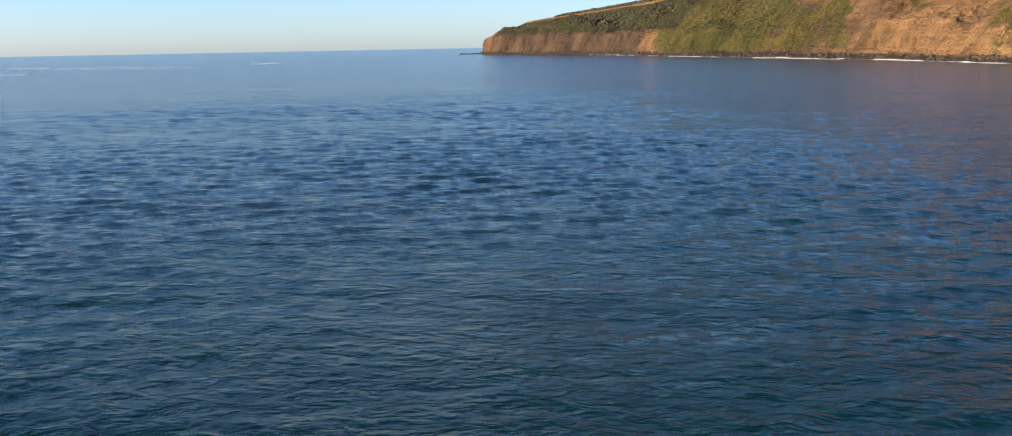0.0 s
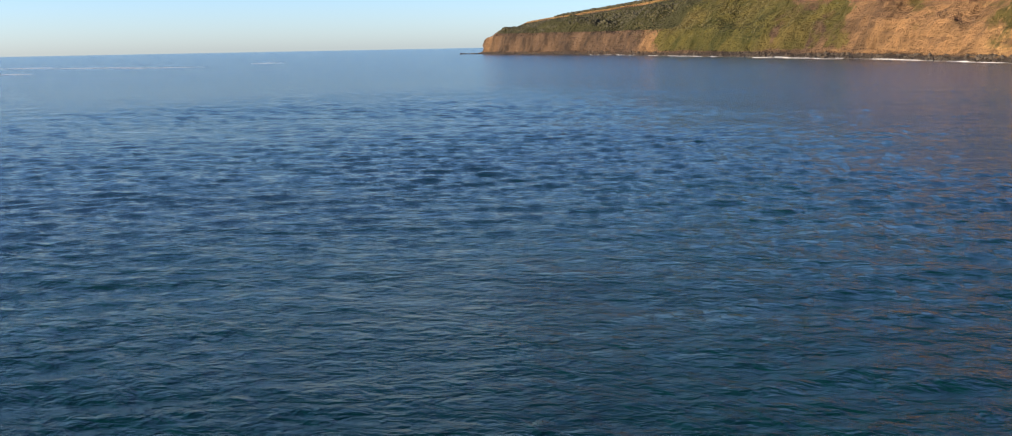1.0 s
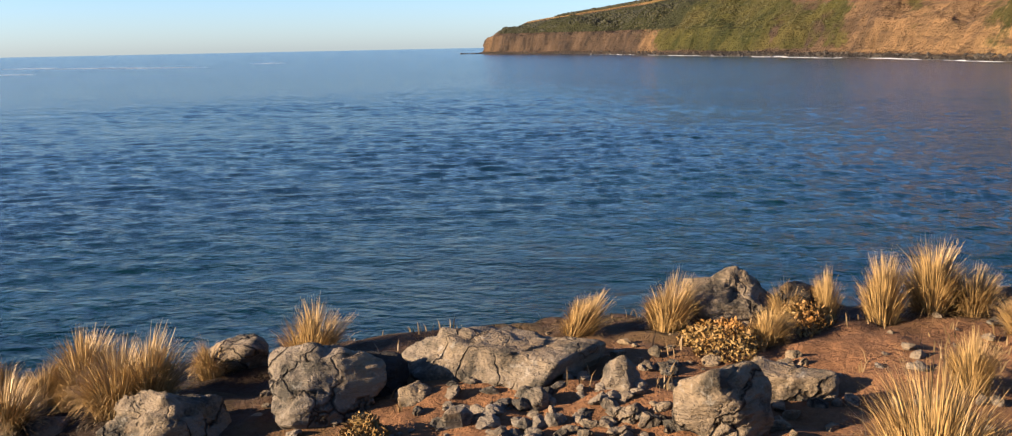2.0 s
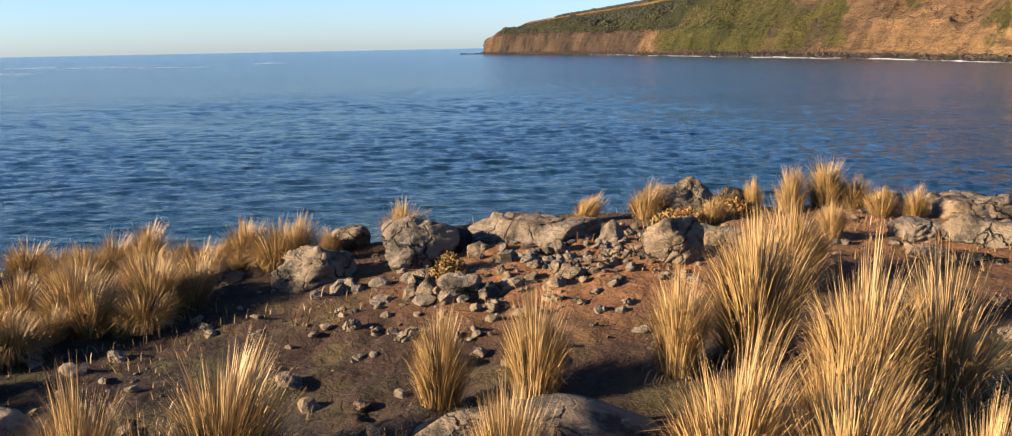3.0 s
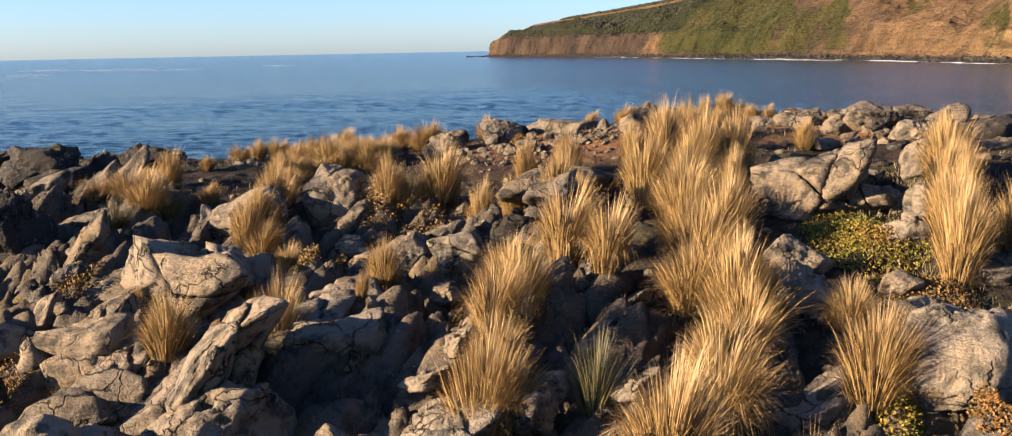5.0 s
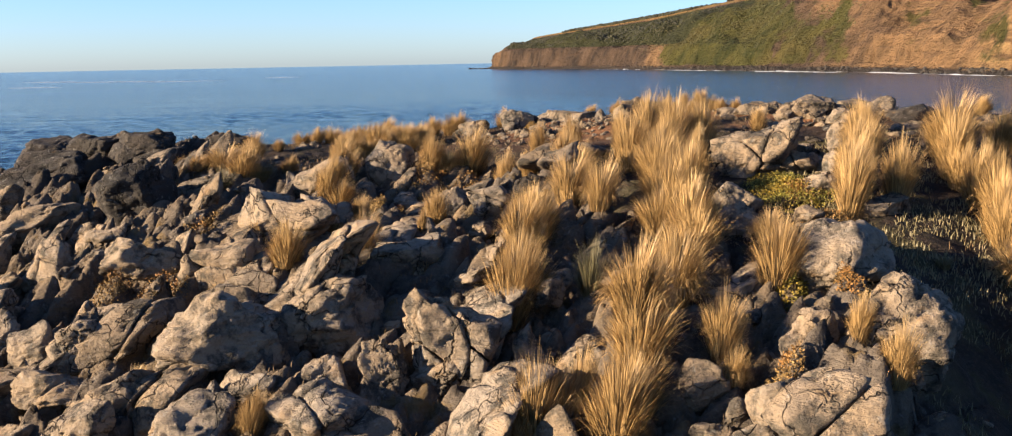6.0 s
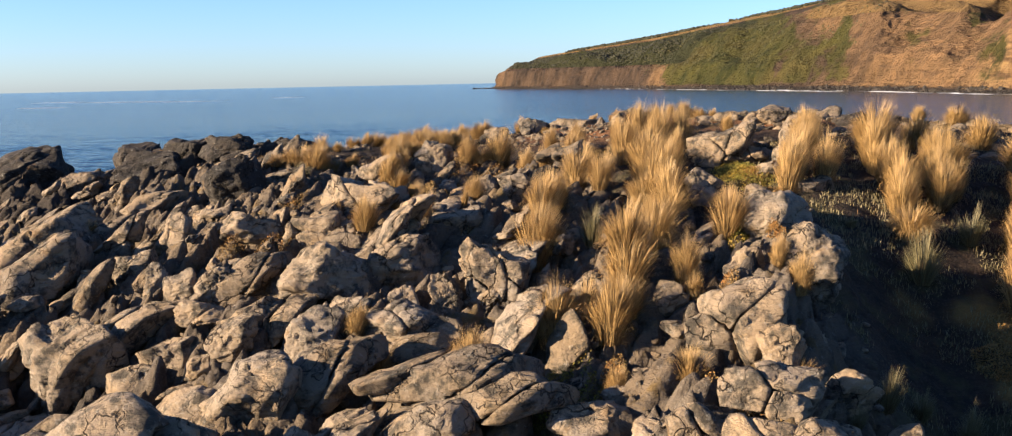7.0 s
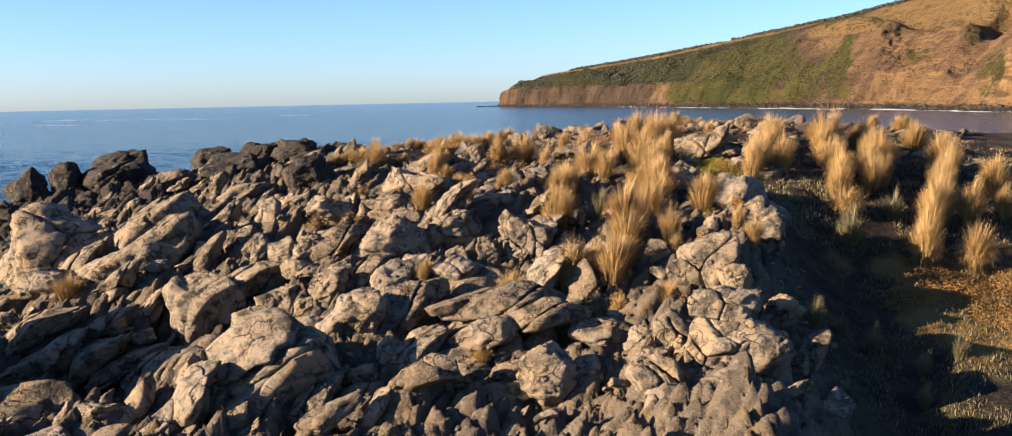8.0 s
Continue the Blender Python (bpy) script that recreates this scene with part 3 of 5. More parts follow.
# ---- pale slicks on the open water ----
def slick(x, y, length, width, turn, seed):
    """A long thin patch of ruffled, paler water."""
    s = np.linspace(-1, 1, 90)
    w = 1.8 * width * np.clip(1 - s * s, 0, 1) * (0.6 + 0.9 * np.abs(fbm2(s * 5, 0 * s, 3, seed)))
    mid = 0.5 * width * fbm2(s * 3, 0 * s + 4, 2, seed + 1)
    c, q = math.cos(turn), math.sin(turn)
    rows = [np.stack([x + c * s * length - q * (mid + k * w), y + q * s * length + c * (mid + k * w), 0 * s + 0.06 + 0.02 * (k == 0)], -1) for k in (-1, 0, 1)]
    ob = new("sea_slick", mesh_of("sea_slick", np.concatenate(rows), grid_faces(3, 90), SLICK))
    return tagged(ob, "pale streak of ruffled water far out at sea", "water streak", "streaks on the open sea", "stuff")


def slick_material():
    n = Nodes("ruffled_water")
    v = n.coords("Position")
    n.bump(n.noise(v, 0.5, 4), 1.0, 0.6)
    return n.finish(n.mix(n.noise(v, 0.05, 4), (0.26, 0.30, 0.34), (0.36, 0.40, 0.44)), 0.45, 0.5)


SLICK = slick_material()
slick(-405, 905, 26, 14, -0.15, 2)
slick(-330, 850, 46, 11, -0.12, 5)
slick(-262, 800, 40, 8, -0.10, 7)
slick(-210, 940, 16, 12, 0.10, 9)
slick(-300, 640, 20, 7, -0.2, 12)


# ---- tussock grass ----
def blades(count, seed, spread, droop, width, low=0.0):
    """Thin tapering ribbons that rise from a tight crown, fan out and arch over at the tips; one unit high."""
    rng = np.random.default_rng(seed)
    n = 4
    tufts = 30
    tuft = rng.integers(0, tufts, count)
    ang = rng.uniform(0, 2 * math.pi, tufts)[tuft] + rng.normal(0, 0.28, count)
    rad = np.clip(np.sqrt(rng.uniform(0, 1, tufts))[tuft] + rng.normal(0, 0.11, count), 0.02, 1.2)
    tilt = spread * rad + np.abs(rng.normal(0, 0.05, count))
    length = rng.uniform(0.8, 1.06, tufts)[tuft] * (1.06 - 0.42 * np.abs(rng.normal(0, 0.42, count))).clip(0.35) * (1 - 0.26 * rad) * (1 - low)
    out = np.stack([np.cos(ang), np.sin(ang)], -1)
    base = out * (0.20 * rad)[:, None] + rng.normal(0, 0.03, (count, 2))
    side = np.stack([-np.sin(ang), np.cos(ang)], -1) * rng.choice([-1, 1], count)[:, None]
    thick = rng.uniform(0.6, 1.3, count) * np.where(rng.uniform(0, 1, count) < 0.08, 1.6, 1.0)
    twist = rng.uniform(-0.9, 0.9, count)
    side = side * np.cos(twist)[:, None] + out * np.sin(twist)[:, None]
    bend = droop * rng.uniform(0.3, 1.9, count) * (0.35 + 0.8 * rad)
    sway = rng.normal(0, 0.06, (count, 2))
    V = np.zeros((count, 2 * n + 1, 3))
    p = np.concatenate([base, np.zeros((count, 1))], -1)
    for k in range(n + 1):
        f = k / n
        a = tilt + bend * f**2.2
        if k:
            step = (length / n)[:, None]
            p = p + step * np.concatenate([out * np.sin(a)[:, None] + sway * f, np.cos(a)[:, None]], -1)
        w = width * thick * (1 - 0.7 * f)
        off = np.concatenate([side * w[:, None], np.zeros((count, 1))], -1)
        if k < n:
            V[:, 2 * k], V[:, 2 * k + 1] = p - off, p + off
        else:
            V[:, 2 * n] = p
    F = []
    for k in range(n - 1):
        F += [(2 * k, 2 * k + 1, 2 * k + 3), (2 * k, 2 * k + 3, 2 * k + 2)]
    F.append((2 * n - 2, 2 * n - 1, 2 * n))
    F = np.array(F)[None] + (np.arange(count) * (2 * n + 1))[:, None, None]
    return V.reshape(-1, 3), F.reshape(-1, 3)


CLUMPS = []
for k in range(7):
    v, f = blades(1350 + 80 * (k % 3), 100 + k, 0.42 + 0.05 * (k % 4), 0.62 + 0.16 * (k % 3), 0.0072)
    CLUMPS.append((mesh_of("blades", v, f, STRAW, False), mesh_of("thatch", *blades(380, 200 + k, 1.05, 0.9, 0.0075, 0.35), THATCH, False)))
# clumps for shaded spots, their blades coloured darker to suit
SHADED = [(mesh_of("blades", *blades(620, 300 + k, 0.7, 0.5, 0.0065), SHADED_GREEN, False), mesh_of("thatch", *blades(200, 320 + k, 1.0, 0.7, 0.007, 0.4), THATCH, False)) for k in range(3)]
turns = random.Random(3)
TUSSOCKS = []


def tussock(x, y, height, width, lean, clumps=CLUMPS):
    """A tussock of grass: height and width of the tuft, and how far its tips lean along x."""
    height = min(height * 1.12, 0.60 if y > 7.6 else 1.45)
    blade_mesh, thatch_mesh = turns.choice(clumps)
    ob = new("tussock")
    spread = min(max(width / 1.18, 0.48 * height), 0.92 * height)
    lean = lean + 0.10 * height
    shear = Matrix(((1, 0, lean / height * 0.9, 0), (0, 1, 0.05, 0), (0, 0, 1, 0), (0, 0, 0, 1)))
    ob.matrix_world = Matrix.Translation((x, y, at_ground(x, y) - 0.04))
    form = shear @ Matrix.Rotation(turns.uniform(0, 6.28), 4, "Z") @ Matrix.Diagonal((spread, spread, height * 1.08, 1))
    part("tuft", blade_mesh, ob).matrix_parent_inverse = form
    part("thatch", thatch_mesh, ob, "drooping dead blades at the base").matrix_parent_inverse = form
    TUSSOCKS.append((x, y))
    size = "tall" if height > 0.95 else "small" if height < 0.5 else "dense"
    ground_word = "fractured rocks" if float(rockiness(np.array([x]), np.array([y]))[0]) > 0.5 else "bare dark soil"
    colour = "shade-darkened green and straw" if clumps is SHADED else "golden dry"
    return tagged(ob, f"{size} {colour} tussock grass rising from {ground_word}", "grass tussock", "tussocks on the ridge")


# ---- rocks ----
ROCKS = []
seeds = random.Random(8)


def boulder_form(rng, planes, near, far, power):
    k = np.arange(planes) + 0.5
    up, turn = 1 - 2 * k / planes, 2.39996 * k + rng.uniform(0, 6.28)
    n = np.stack([np.cos(turn) * np.sqrt(1 - up * up), np.sin(turn) * np.sqrt(1 - up * up), up], -1)
    n = n + rng.normal(0, 0.28, (planes, 3))
    n /= np.linalg.norm(n, axis=1)[:, None]
    return n, rng.uniform(near, far, planes)


def hull(dirs, normals, dist, power):
    c = np.clip(dirs @ normals.T, 0, None) / dist
    return ((c**power).sum(1) + 0.87**power) ** (-1 / power)


def fitted(p):
    lo, hi = p.min(0), p.max(0)
    return (p - (lo + hi) / 2) / (hi - lo)


STYLE = {
    # planes, nearest, farthest, sharpness, roughness
    "round": (15, 0.72, 0.95, 16, 0.028),
    "block": (15, 0.5, 0.95, 46, 0.034),
    "slab": (14, 0.55, 0.95, 46, 0.032),
    "plate": (13, 0.5, 0.95, 34, 0.034),
    "pit": (15, 0.6, 0.95, 22, 0.050),
}


def bent(q, big, seed):
    """Weathered out of true: the flat faces swell and hollow, and clefts follow the slanting beds."""
    w = q / big * 1.9 + seed % 53
    q = q + big * 0.2 * np.stack([noise3(w, 21), noise3(w + 7.3, 22), noise3(w + 13.1, 23)], -1)
    s, c = math.sin(0.5), math.cos(0.5)
    bed = np.stack([c * q[:, 0] + s * q[:, 2], q[:, 1], 3.4 * (c * q[:, 2] - s * q[:, 0])], -1) / big
    g = fbm3(bed * 1.7 + seed % 61, 3, 25)
    cleft = np.clip(1 - np.abs(g) / 0.07, 0, 1)
    inward = q / (np.linalg.norm(q, axis=1)[:, None] + 1e-6)
    return q - inward * (big * (0.05 * cleft - 0.05 * g))[:, None]


def rock_mesh(style, size, seed, mat, level=4):
    """One stone that fills size (w, d, h), its base at -0.28 of its height."""
    rng = np.random.default_rng(seed)
    planes, near, far, power, rough = STYLE[style]
    normals, dist = boulder_form(rng, planes, near, far, power)
    if style in ("slab", "plate"):
        normals = np.concatenate([normals, [[0.05, -0.1, 1.0], [0, 0, -1.0]]])
        dist = np.concatenate([dist, [0.42, 0.42]])
    dirs, faces = BALLS[level]
    p = fitted(dirs * hull(dirs, normals, dist, power)[:, None])
    big = max(size)
    q = bent(p * size, big, seed)
    q = q + dirs * (big * rough * 2.1 * fbm3(q / big * 3.2 + seed % 97, 5, 3))[:, None]
    ledge = fbm3(q / big * (2.0, 2.0, 7.0) + seed % 89, 3, 9)
    q = q + dirs * (big * rough * 1.9 * np.round(ledge * 6) / 6)[:, None]
    if style == "pit":
        pits = np.clip(-fbm3(q / big * 7 + seed % 83, 3, 15), 0, None)
        q = q - dirs * (big * 0.16 * pits * smooth(-0.1, 0.5, dirs[:, 2]))[:, None]
    q[:, 2] += 0.22 * size[2]
    return mesh_of("stone", q, faces, mat)


def rock(x, y, width, height, tilt, style, mat=None, label=""):
    """A rock that shows width and height metres, tilted clockwise by tilt degrees as seen along y."""
    seed = seeds.randrange(10**6)
    if style.endswith("*"):
        style, mat = style[:-1], DARK_ROCK
    # rocks in the hollow get its shade as a dark colour
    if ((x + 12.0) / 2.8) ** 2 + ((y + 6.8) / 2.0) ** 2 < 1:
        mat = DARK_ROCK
    mat = mat or (BROWN_ROCK if y > 5.5 else SMOOTH_ROCK if style in ("round", "plate") else ROCK)
    depth = width * {"slab": 0.75, "plate": 0.5}.get(style, 0.85)
    size = np.array([width * 1.12, depth, height * (1.4 if style in ("round", "plate") else 1.2)])
    z = at_ground(x, y)
    place = Matrix.Translation((x, y, min(z, float(land_height(np.array([x]), np.array([y]))[0])))) @ Matrix.Rotation(radians(tilt), 4, "Y")
    ROCKS.append((x, y, width))
    if style == "crack":
        ob = fractured(place, size, seed, mat)
        return tagged(ob, label or "fractured grey-tan boulder split into fitted blocks", "boulder", "rocks on the slope")
    names = {"round": "smooth rounded tan boulder half sunk in the ground", "block": "angular weathered grey-brown rock on the slope", "slab": "flat weathered rock slab lying on the slope", "plate": "pale lichen-covered tilted rock plate", "pit": "pitted grey boulder with a crusted top"}
    if mat is DARK_ROCK:
        label = "dark jagged weathered rock on the ridge"
    elif width > 0.95:
        label = "large " + names[style]
    ob = new({"slab": "rock_slab", "plate": "rock_slab"}.get(style, "boulder"), rock_mesh(style, size, seed, mat, 5 if width > 0.45 else 4))
    ob.matrix_world = place
    return tagged(ob, label or names[style], "rock" if style in ("slab", "plate", "block") else "boulder", "rocks on the slope")


def fractured_pieces(size, seed, mat, count=6, lean=(0.62, 0.5, 0.46), name="block"):
    """The meshes of a boulder broken into blocks that still fit together."""
    rng = np.random.default_rng(seed)
    normals, dist = boulder_form(rng, 16, 0.6, 0.95, 26)
    centres = rng.uniform(-1, 1, (count, 3)) * lean
    dirs, faces = BALLS[4]
    made = []
    for i, c in enumerate(centres):
        n2, d2 = [], []
        for k, o in enumerate(centres):
            if k != i:
                w = o - c
                r = np.linalg.norm(w)
                n2.append(w / r)
                d2.append(0.5 * r - 0.016)
        nn = np.concatenate([normals, n2])
        di = np.concatenate([dist - normals @ c, d2])
        if di.min() < 0.05:
            continue
        big = size.max()
        q = bent((c + dirs * hull(dirs, nn, di, 80)[:, None]) * 0.6 * size, big, seed)
        q = q + dirs * (big * 0.035 * fbm3(q / big * 5 + seed % 71, 5, 3))[:, None]
        q[:, 2] += 0.22 * size[2]
        made.append(mesh_of(name, q, faces, mat))
    return made


def fractured(place, size, seed, mat):
    ob = new("fractured_boulder")
    ob.matrix_world = place
    for me in fractured_pieces(size, seed, mat, 8 if size[0] > 0.9 else 6):
        part("block", me, ob)
    return ob


# ---- things on the ridge ----
tussock(-1.54, 9.00, 0.52, 0.60, 0.09)
tussock(-4.90, 9.01, 0.83, 0.66, 0.03)
tussock(-3.97, 7.46, 0.59, 0.97, 0.03)
tussock(-3.44, 7.34, 0.53, 0.55, 0.03)
tussock(-4.52, 9.00, 0.85, 0.91, 0.09)
tussock(-3.34, 9.01, 0.74, 0.85, -0.04)
tussock(-2.63, 8.47, 0.69, 0.63, -0.04)
tussock(-2.32, 9.01, 0.33, 0.33, -0.03)
tussock(-3.35, 8.77, 0.27, 0.27, -0.03)
tussock(0.57, 9.00, 0.37, 0.42, 0.21)
tussock(1.28, 9.00, 0.47, 0.48, 0.06)
tussock(1.94, 8.50, 0.32, 0.40, 0.06)
tussock(2.23, 9.01, 0.39, 0.36, -0.03)
tussock(2.95, 8.92, 0.54, 0.48, -0.03)
tussock(3.38, 9.02, 0.60, 0.67, -0.03)
tussock(3.67, 8.97, 0.42, 0.54, -0.03)
tussock(3.77, 8.32, 0.34, 0.42, -0.03)
tussock(4.11, 8.26, 0.38, 0.39, -0.03)
tussock(2.88, 7.18, 0.42, 0.37, -0.03)
tussock(2.54, 9.00, 0.44, 0.24, -0.03)
tussock(-0.34, 2.70, 0.95, 0.45, -0.03)
tussock(-0.12, 4.24, 0.84, 0.53, -0.03)
tussock(-1.02, 2.95, 0.73, 0.46, -0.03)
tussock(-0.79, 4.25, 0.69, 0.53, -0.03)
tussock(-0.11, 2.09, 0.75, 0.60, -0.03)
tussock(-1.41, 2.57, 0.56, 0.44, -0.03)
tussock(0.88, 2.44, 1.23, 0.62, -0.03)
tussock(1.52, 4.57, 1.10, 0.85, -0.03)
tussock(1.01, 2.73, 0.82, 0.60, -0.03)
tussock(1.42, 2.08, 0.89, 0.69, -0.03)
tussock(1.89, 3.32, 1.26, 0.80, -0.03)
tussock(2.43, 3.46, 1.25, 0.76, -0.03)
tussock(2.07, 2.04, 0.84, 0.55, -0.03)
tussock(0.94, 4.47, 0.85, 0.54, -0.03)
tussock(2.13, 5.90, 0.80, 0.76, -0.03)
tussock(-6.52, 8.71, 0.44, 0.82, -0.03)
tussock(-5.89, 9.02, 0.58, 0.95, 0.02)
tussock(-5.09, 8.65, 0.59, 0.93, 0.02)
tussock(-4.34, 8.40, 0.61, 0.92, 0.02)
tussock(-3.61, 8.22, 0.50, 0.85, 0.02)
tussock(-5.02, 6.86, 0.53, 0.84, 0.02)
tussock(-4.41, 6.73, 0.65, 0.89, 0.02)
tussock(-3.78, 7.08, 0.61, 0.86, 0.02)
tussock(-4.78, 4.69, 0.53, 0.55, 0.02)
tussock(-4.70, 3.11, 0.85, 0.58, 0.02)
tussock(-4.68, 1.50, 0.74, 0.55, 0.02)
tussock(-4.44, 0.35, 0.56, 0.36, 0.02)
tussock(-4.03, -0.79, 0.63, 0.53, 0.02)
tussock(-5.93, 2.50, 0.39, 0.55, 0.02)
tussock(-8.82, 6.28, 0.38, 0.92, 0.02)
tussock(-7.45, 4.63, 0.68, 1.01, 0.02)
tussock(-6.95, 5.31, 0.66, 0.72, 0.02)
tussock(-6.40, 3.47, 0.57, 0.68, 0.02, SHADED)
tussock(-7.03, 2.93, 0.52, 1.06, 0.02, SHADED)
tussock(-6.76, 6.94, 0.31, 0.40, 0.02)
tussock(-4.02, 0.91, 0.48, 0.38, 0.02)
tussock(-2.91, 3.01, 0.92, 0.51, 0.02)
tussock(-2.15, 3.39, 0.96, 0.97, 0.02)
tussock(-2.56, 3.21, 0.70, 0.62, 0.02)
tussock(-1.50, 2.02, 0.79, 0.47, 0.02)
tussock(-2.63, 0.09, 0.73, 0.54, 0.02)
tussock(-1.09, -0.94, 0.85, 0.78, 0.02)
tussock(-1.15, 1.36, 0.37, 0.29, 0.02)
tussock(-2.79, -0.71, 0.34, 0.21, 0.02)
tussock(-4.94, -0.43, 0.40, 0.49, 0.02)
tussock(-5.56, -0.32, 0.35, 0.61, 0.02)
tussock(-2.82, 8.33, 0.57, 0.75, 0.02)
tussock(-0.39, 0.29, 1.14, 0.85, 0.02)
tussock(0.07, -0.72, 0.99, 0.65, 0.02)
tussock(1.18, 0.69, 1.18, 1.02, 0.02)
tussock(1.58, 0.03, 0.98, 0.83, 0.02)
tussock(0.94, -1.33, 0.81, 0.94, 0.02)
tussock(3.81, 4.54, 0.54, 0.47, 0.02)
tussock(2.40, -2.36, 0.54, 0.93, 0.02)
tussock(5.75, 3.84, 0.69, 0.54, 0.02)
tussock(-1.38, -3.42, 1.61, 0.77, 0.02)
tussock(-0.25, -3.21, 0.78, 0.65, 0.02, SHADED)
tussock(-1.13, -6.22, 1.43, 0.73, 0.02)
tussock(-0.24, -6.62, 1.04, 0.91, 0.02)
tussock(0.11, -5.30, 1.05, 0.87, 0.02)
tussock(0.76, -3.80, 1.16, 0.95, 0.02)
tussock(2.14, -3.85, 0.98, 0.78, 0.02)
tussock(1.09, -5.51, 0.94, 0.61, 0.02)
tussock(1.15, -5.88, 0.61, 0.39, 0.02)
tussock(2.53, -6.00, 0.54, 0.37, 0.02)
tussock(2.71, -6.73, 0.74, 0.48, 0.02)
tussock(3.83, -1.50, 1.15, 0.71, 0.02)
tussock(5.12, 2.10, 1.00, 0.98, 0.02)
tussock(4.71, -1.04, 1.16, 0.61, 0.02)
tussock(6.50, 1.40, 1.22, 1.19, 0.02)
tussock(6.20, -1.25, 1.07, 0.87, 0.02)
tussock(5.72, -3.15, 0.80, 1.10, 0.02)
tussock(7.69, 0.18, 1.06, 1.12, 0.02)
tussock(7.69, 2.05, 0.91, 0.98, 0.02)
tussock(7.33, -1.14, 0.86, 0.72, 0.02)
tussock(5.50, -4.40, 0.99, 0.76, 0.02, SHADED)
tussock(6.87, -1.65, 1.05, 0.80, 0.05)
tussock(8.70, -1.52, 1.10, 0.80, 0.05)
tussock(7.62, -3.62, 1.05, 0.72, 0.05)
tussock(9.67, 0.40, 0.95, 0.80, 0.05)
tussock(10.14, -2.19, 1.0, 0.75, 0.05)
tussock(10.90, 7.50, 0.7, 1.10, 0.05)
tussock(4.60, -3.17, 0.31, 0.29, 0.02, SHADED)
tussock(-3.69, -1.45, 1.08, 0.44, 0.02)
tussock(-4.75, -1.80, 0.72, 0.70, 0.02)
tussock(-5.64, -2.12, 0.71, 0.78, 0.02)
tussock(-7.48, -3.53, 0.45, 0.71, 0.02)
tussock(-6.54, -3.77, 0.49, 0.60, 0.02)
tussock(-5.98, -4.01, 0.24, 0.40, 0.02)
tussock(-5.07, -4.67, 0.42, 0.40, 0.02)
tussock(-4.38, -5.58, 0.56, 0.30, 0.02)
tussock(-2.62, -1.89, 0.61, 0.36, 0.02)
tussock(-11.82, 1.79, 0.32, 0.84, 0.02)
tussock(-8.22, 5.32, 0.50, 1.41, 0.02)
tussock(-6.69, 3.37, 0.72, 1.04, 0.02)
tussock(-5.89, 3.91, 0.40, 0.67, 0.02)
tussock(-2.45, -7.61, 0.84, 0.68, 0.02)
tussock(-0.29, -8.01, 0.56, 0.36, 0.02)
tussock(0.71, -8.32, 0.56, 0.78, 0.02)
tussock(2.14, -8.51, 0.65, 0.75, 0.02)
tussock(-3.00, -9.26, 0.35, 0.39, 0.02)
tussock(-3.93, -6.49, 0.58, 0.52, 0.02)
tussock(-4.42, -5.67, 0.60, 0.40, 0.02)
tussock(-13.88, -2.45, 0.76, 1.14, 0.02)
tussock(7.03, -4.92, 1.68, 0.85, 0.02)
tussock(8.03, -2.85, 1.82, 0.83, 0.02)
tussock(8.24, -4.78, 1.54, 0.89, 0.02)
tussock(9.00, -2.64, 1.19, 0.84, 0.02)
tussock(9.79, 1.06, 0.99, 1.14, 0.02)
tussock(6.96, -2.95, 0.80, 0.67, 0.02, SHADED)
tussock(10.48, -0.70, 1.16, 0.95, 0.02)
tussock(9.70, 3.06, 0.82, 1.18, 0.02)
tussock(10.40, 9.01, 0.66, 1.40, 0.05)
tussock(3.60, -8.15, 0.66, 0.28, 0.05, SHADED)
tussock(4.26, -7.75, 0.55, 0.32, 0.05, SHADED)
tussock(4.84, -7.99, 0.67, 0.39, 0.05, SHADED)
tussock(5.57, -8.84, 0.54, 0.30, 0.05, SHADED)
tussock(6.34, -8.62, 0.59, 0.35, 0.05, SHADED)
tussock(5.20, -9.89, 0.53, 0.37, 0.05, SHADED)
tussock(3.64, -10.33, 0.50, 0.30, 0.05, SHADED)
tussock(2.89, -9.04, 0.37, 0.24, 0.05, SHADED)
rock(-2.26, 7.79, 0.77, 0.49, 12, "pit")
rock(-1.31, 7.94, 0.71, 0.50, 20, "round")
rock(-0.08, 8.26, 1.28, 0.34, 4, "slab")
rock(-0.87, 8.15, 0.34, 0.33, 0, "block*")
rock(0.78, 7.56, 0.27, 0.27, 0, "round")
rock(0.80, 7.11, 0.17, 0.14, 0, "round")
rock(1.31, 6.92, 0.49, 0.44, 5, "round")
rock(1.86, 7.55, 0.58, 0.23, 0, "block")
rock(1.74, 9.18, 0.56, 0.54, 8, "block")
rock(2.32, 9.12, 0.37, 0.39, 0, "block*")
rock(-2.17, 9.17, 0.51, 0.30, 0, "block")
rock(-0.74, 6.50, 0.35, 0.23, 0, "round")
rock(-3.28, 8.21, 0.34, 0.16, 0, "block")
rock(-1.04, 6.61, 0.20, 0.20, 0, "round")
rock(-1.19, 6.64, 0.16, 0.15, 0, "round")
rock(-0.58, 7.83, 0.21, 0.16, 0, "block")
rock(-0.44, 6.44, 0.24, 0.18, 0, "block")
rock(0.23, 7.51, 0.20, 0.13, 0, "block")
rock(0.29, 6.69, 0.27, 0.14, 0, "block")
rock(3.82, 7.30, 0.59, 0.20, 0, "slab")
rock(4.47, 6.82, 0.90, 0.27, 2, "slab")
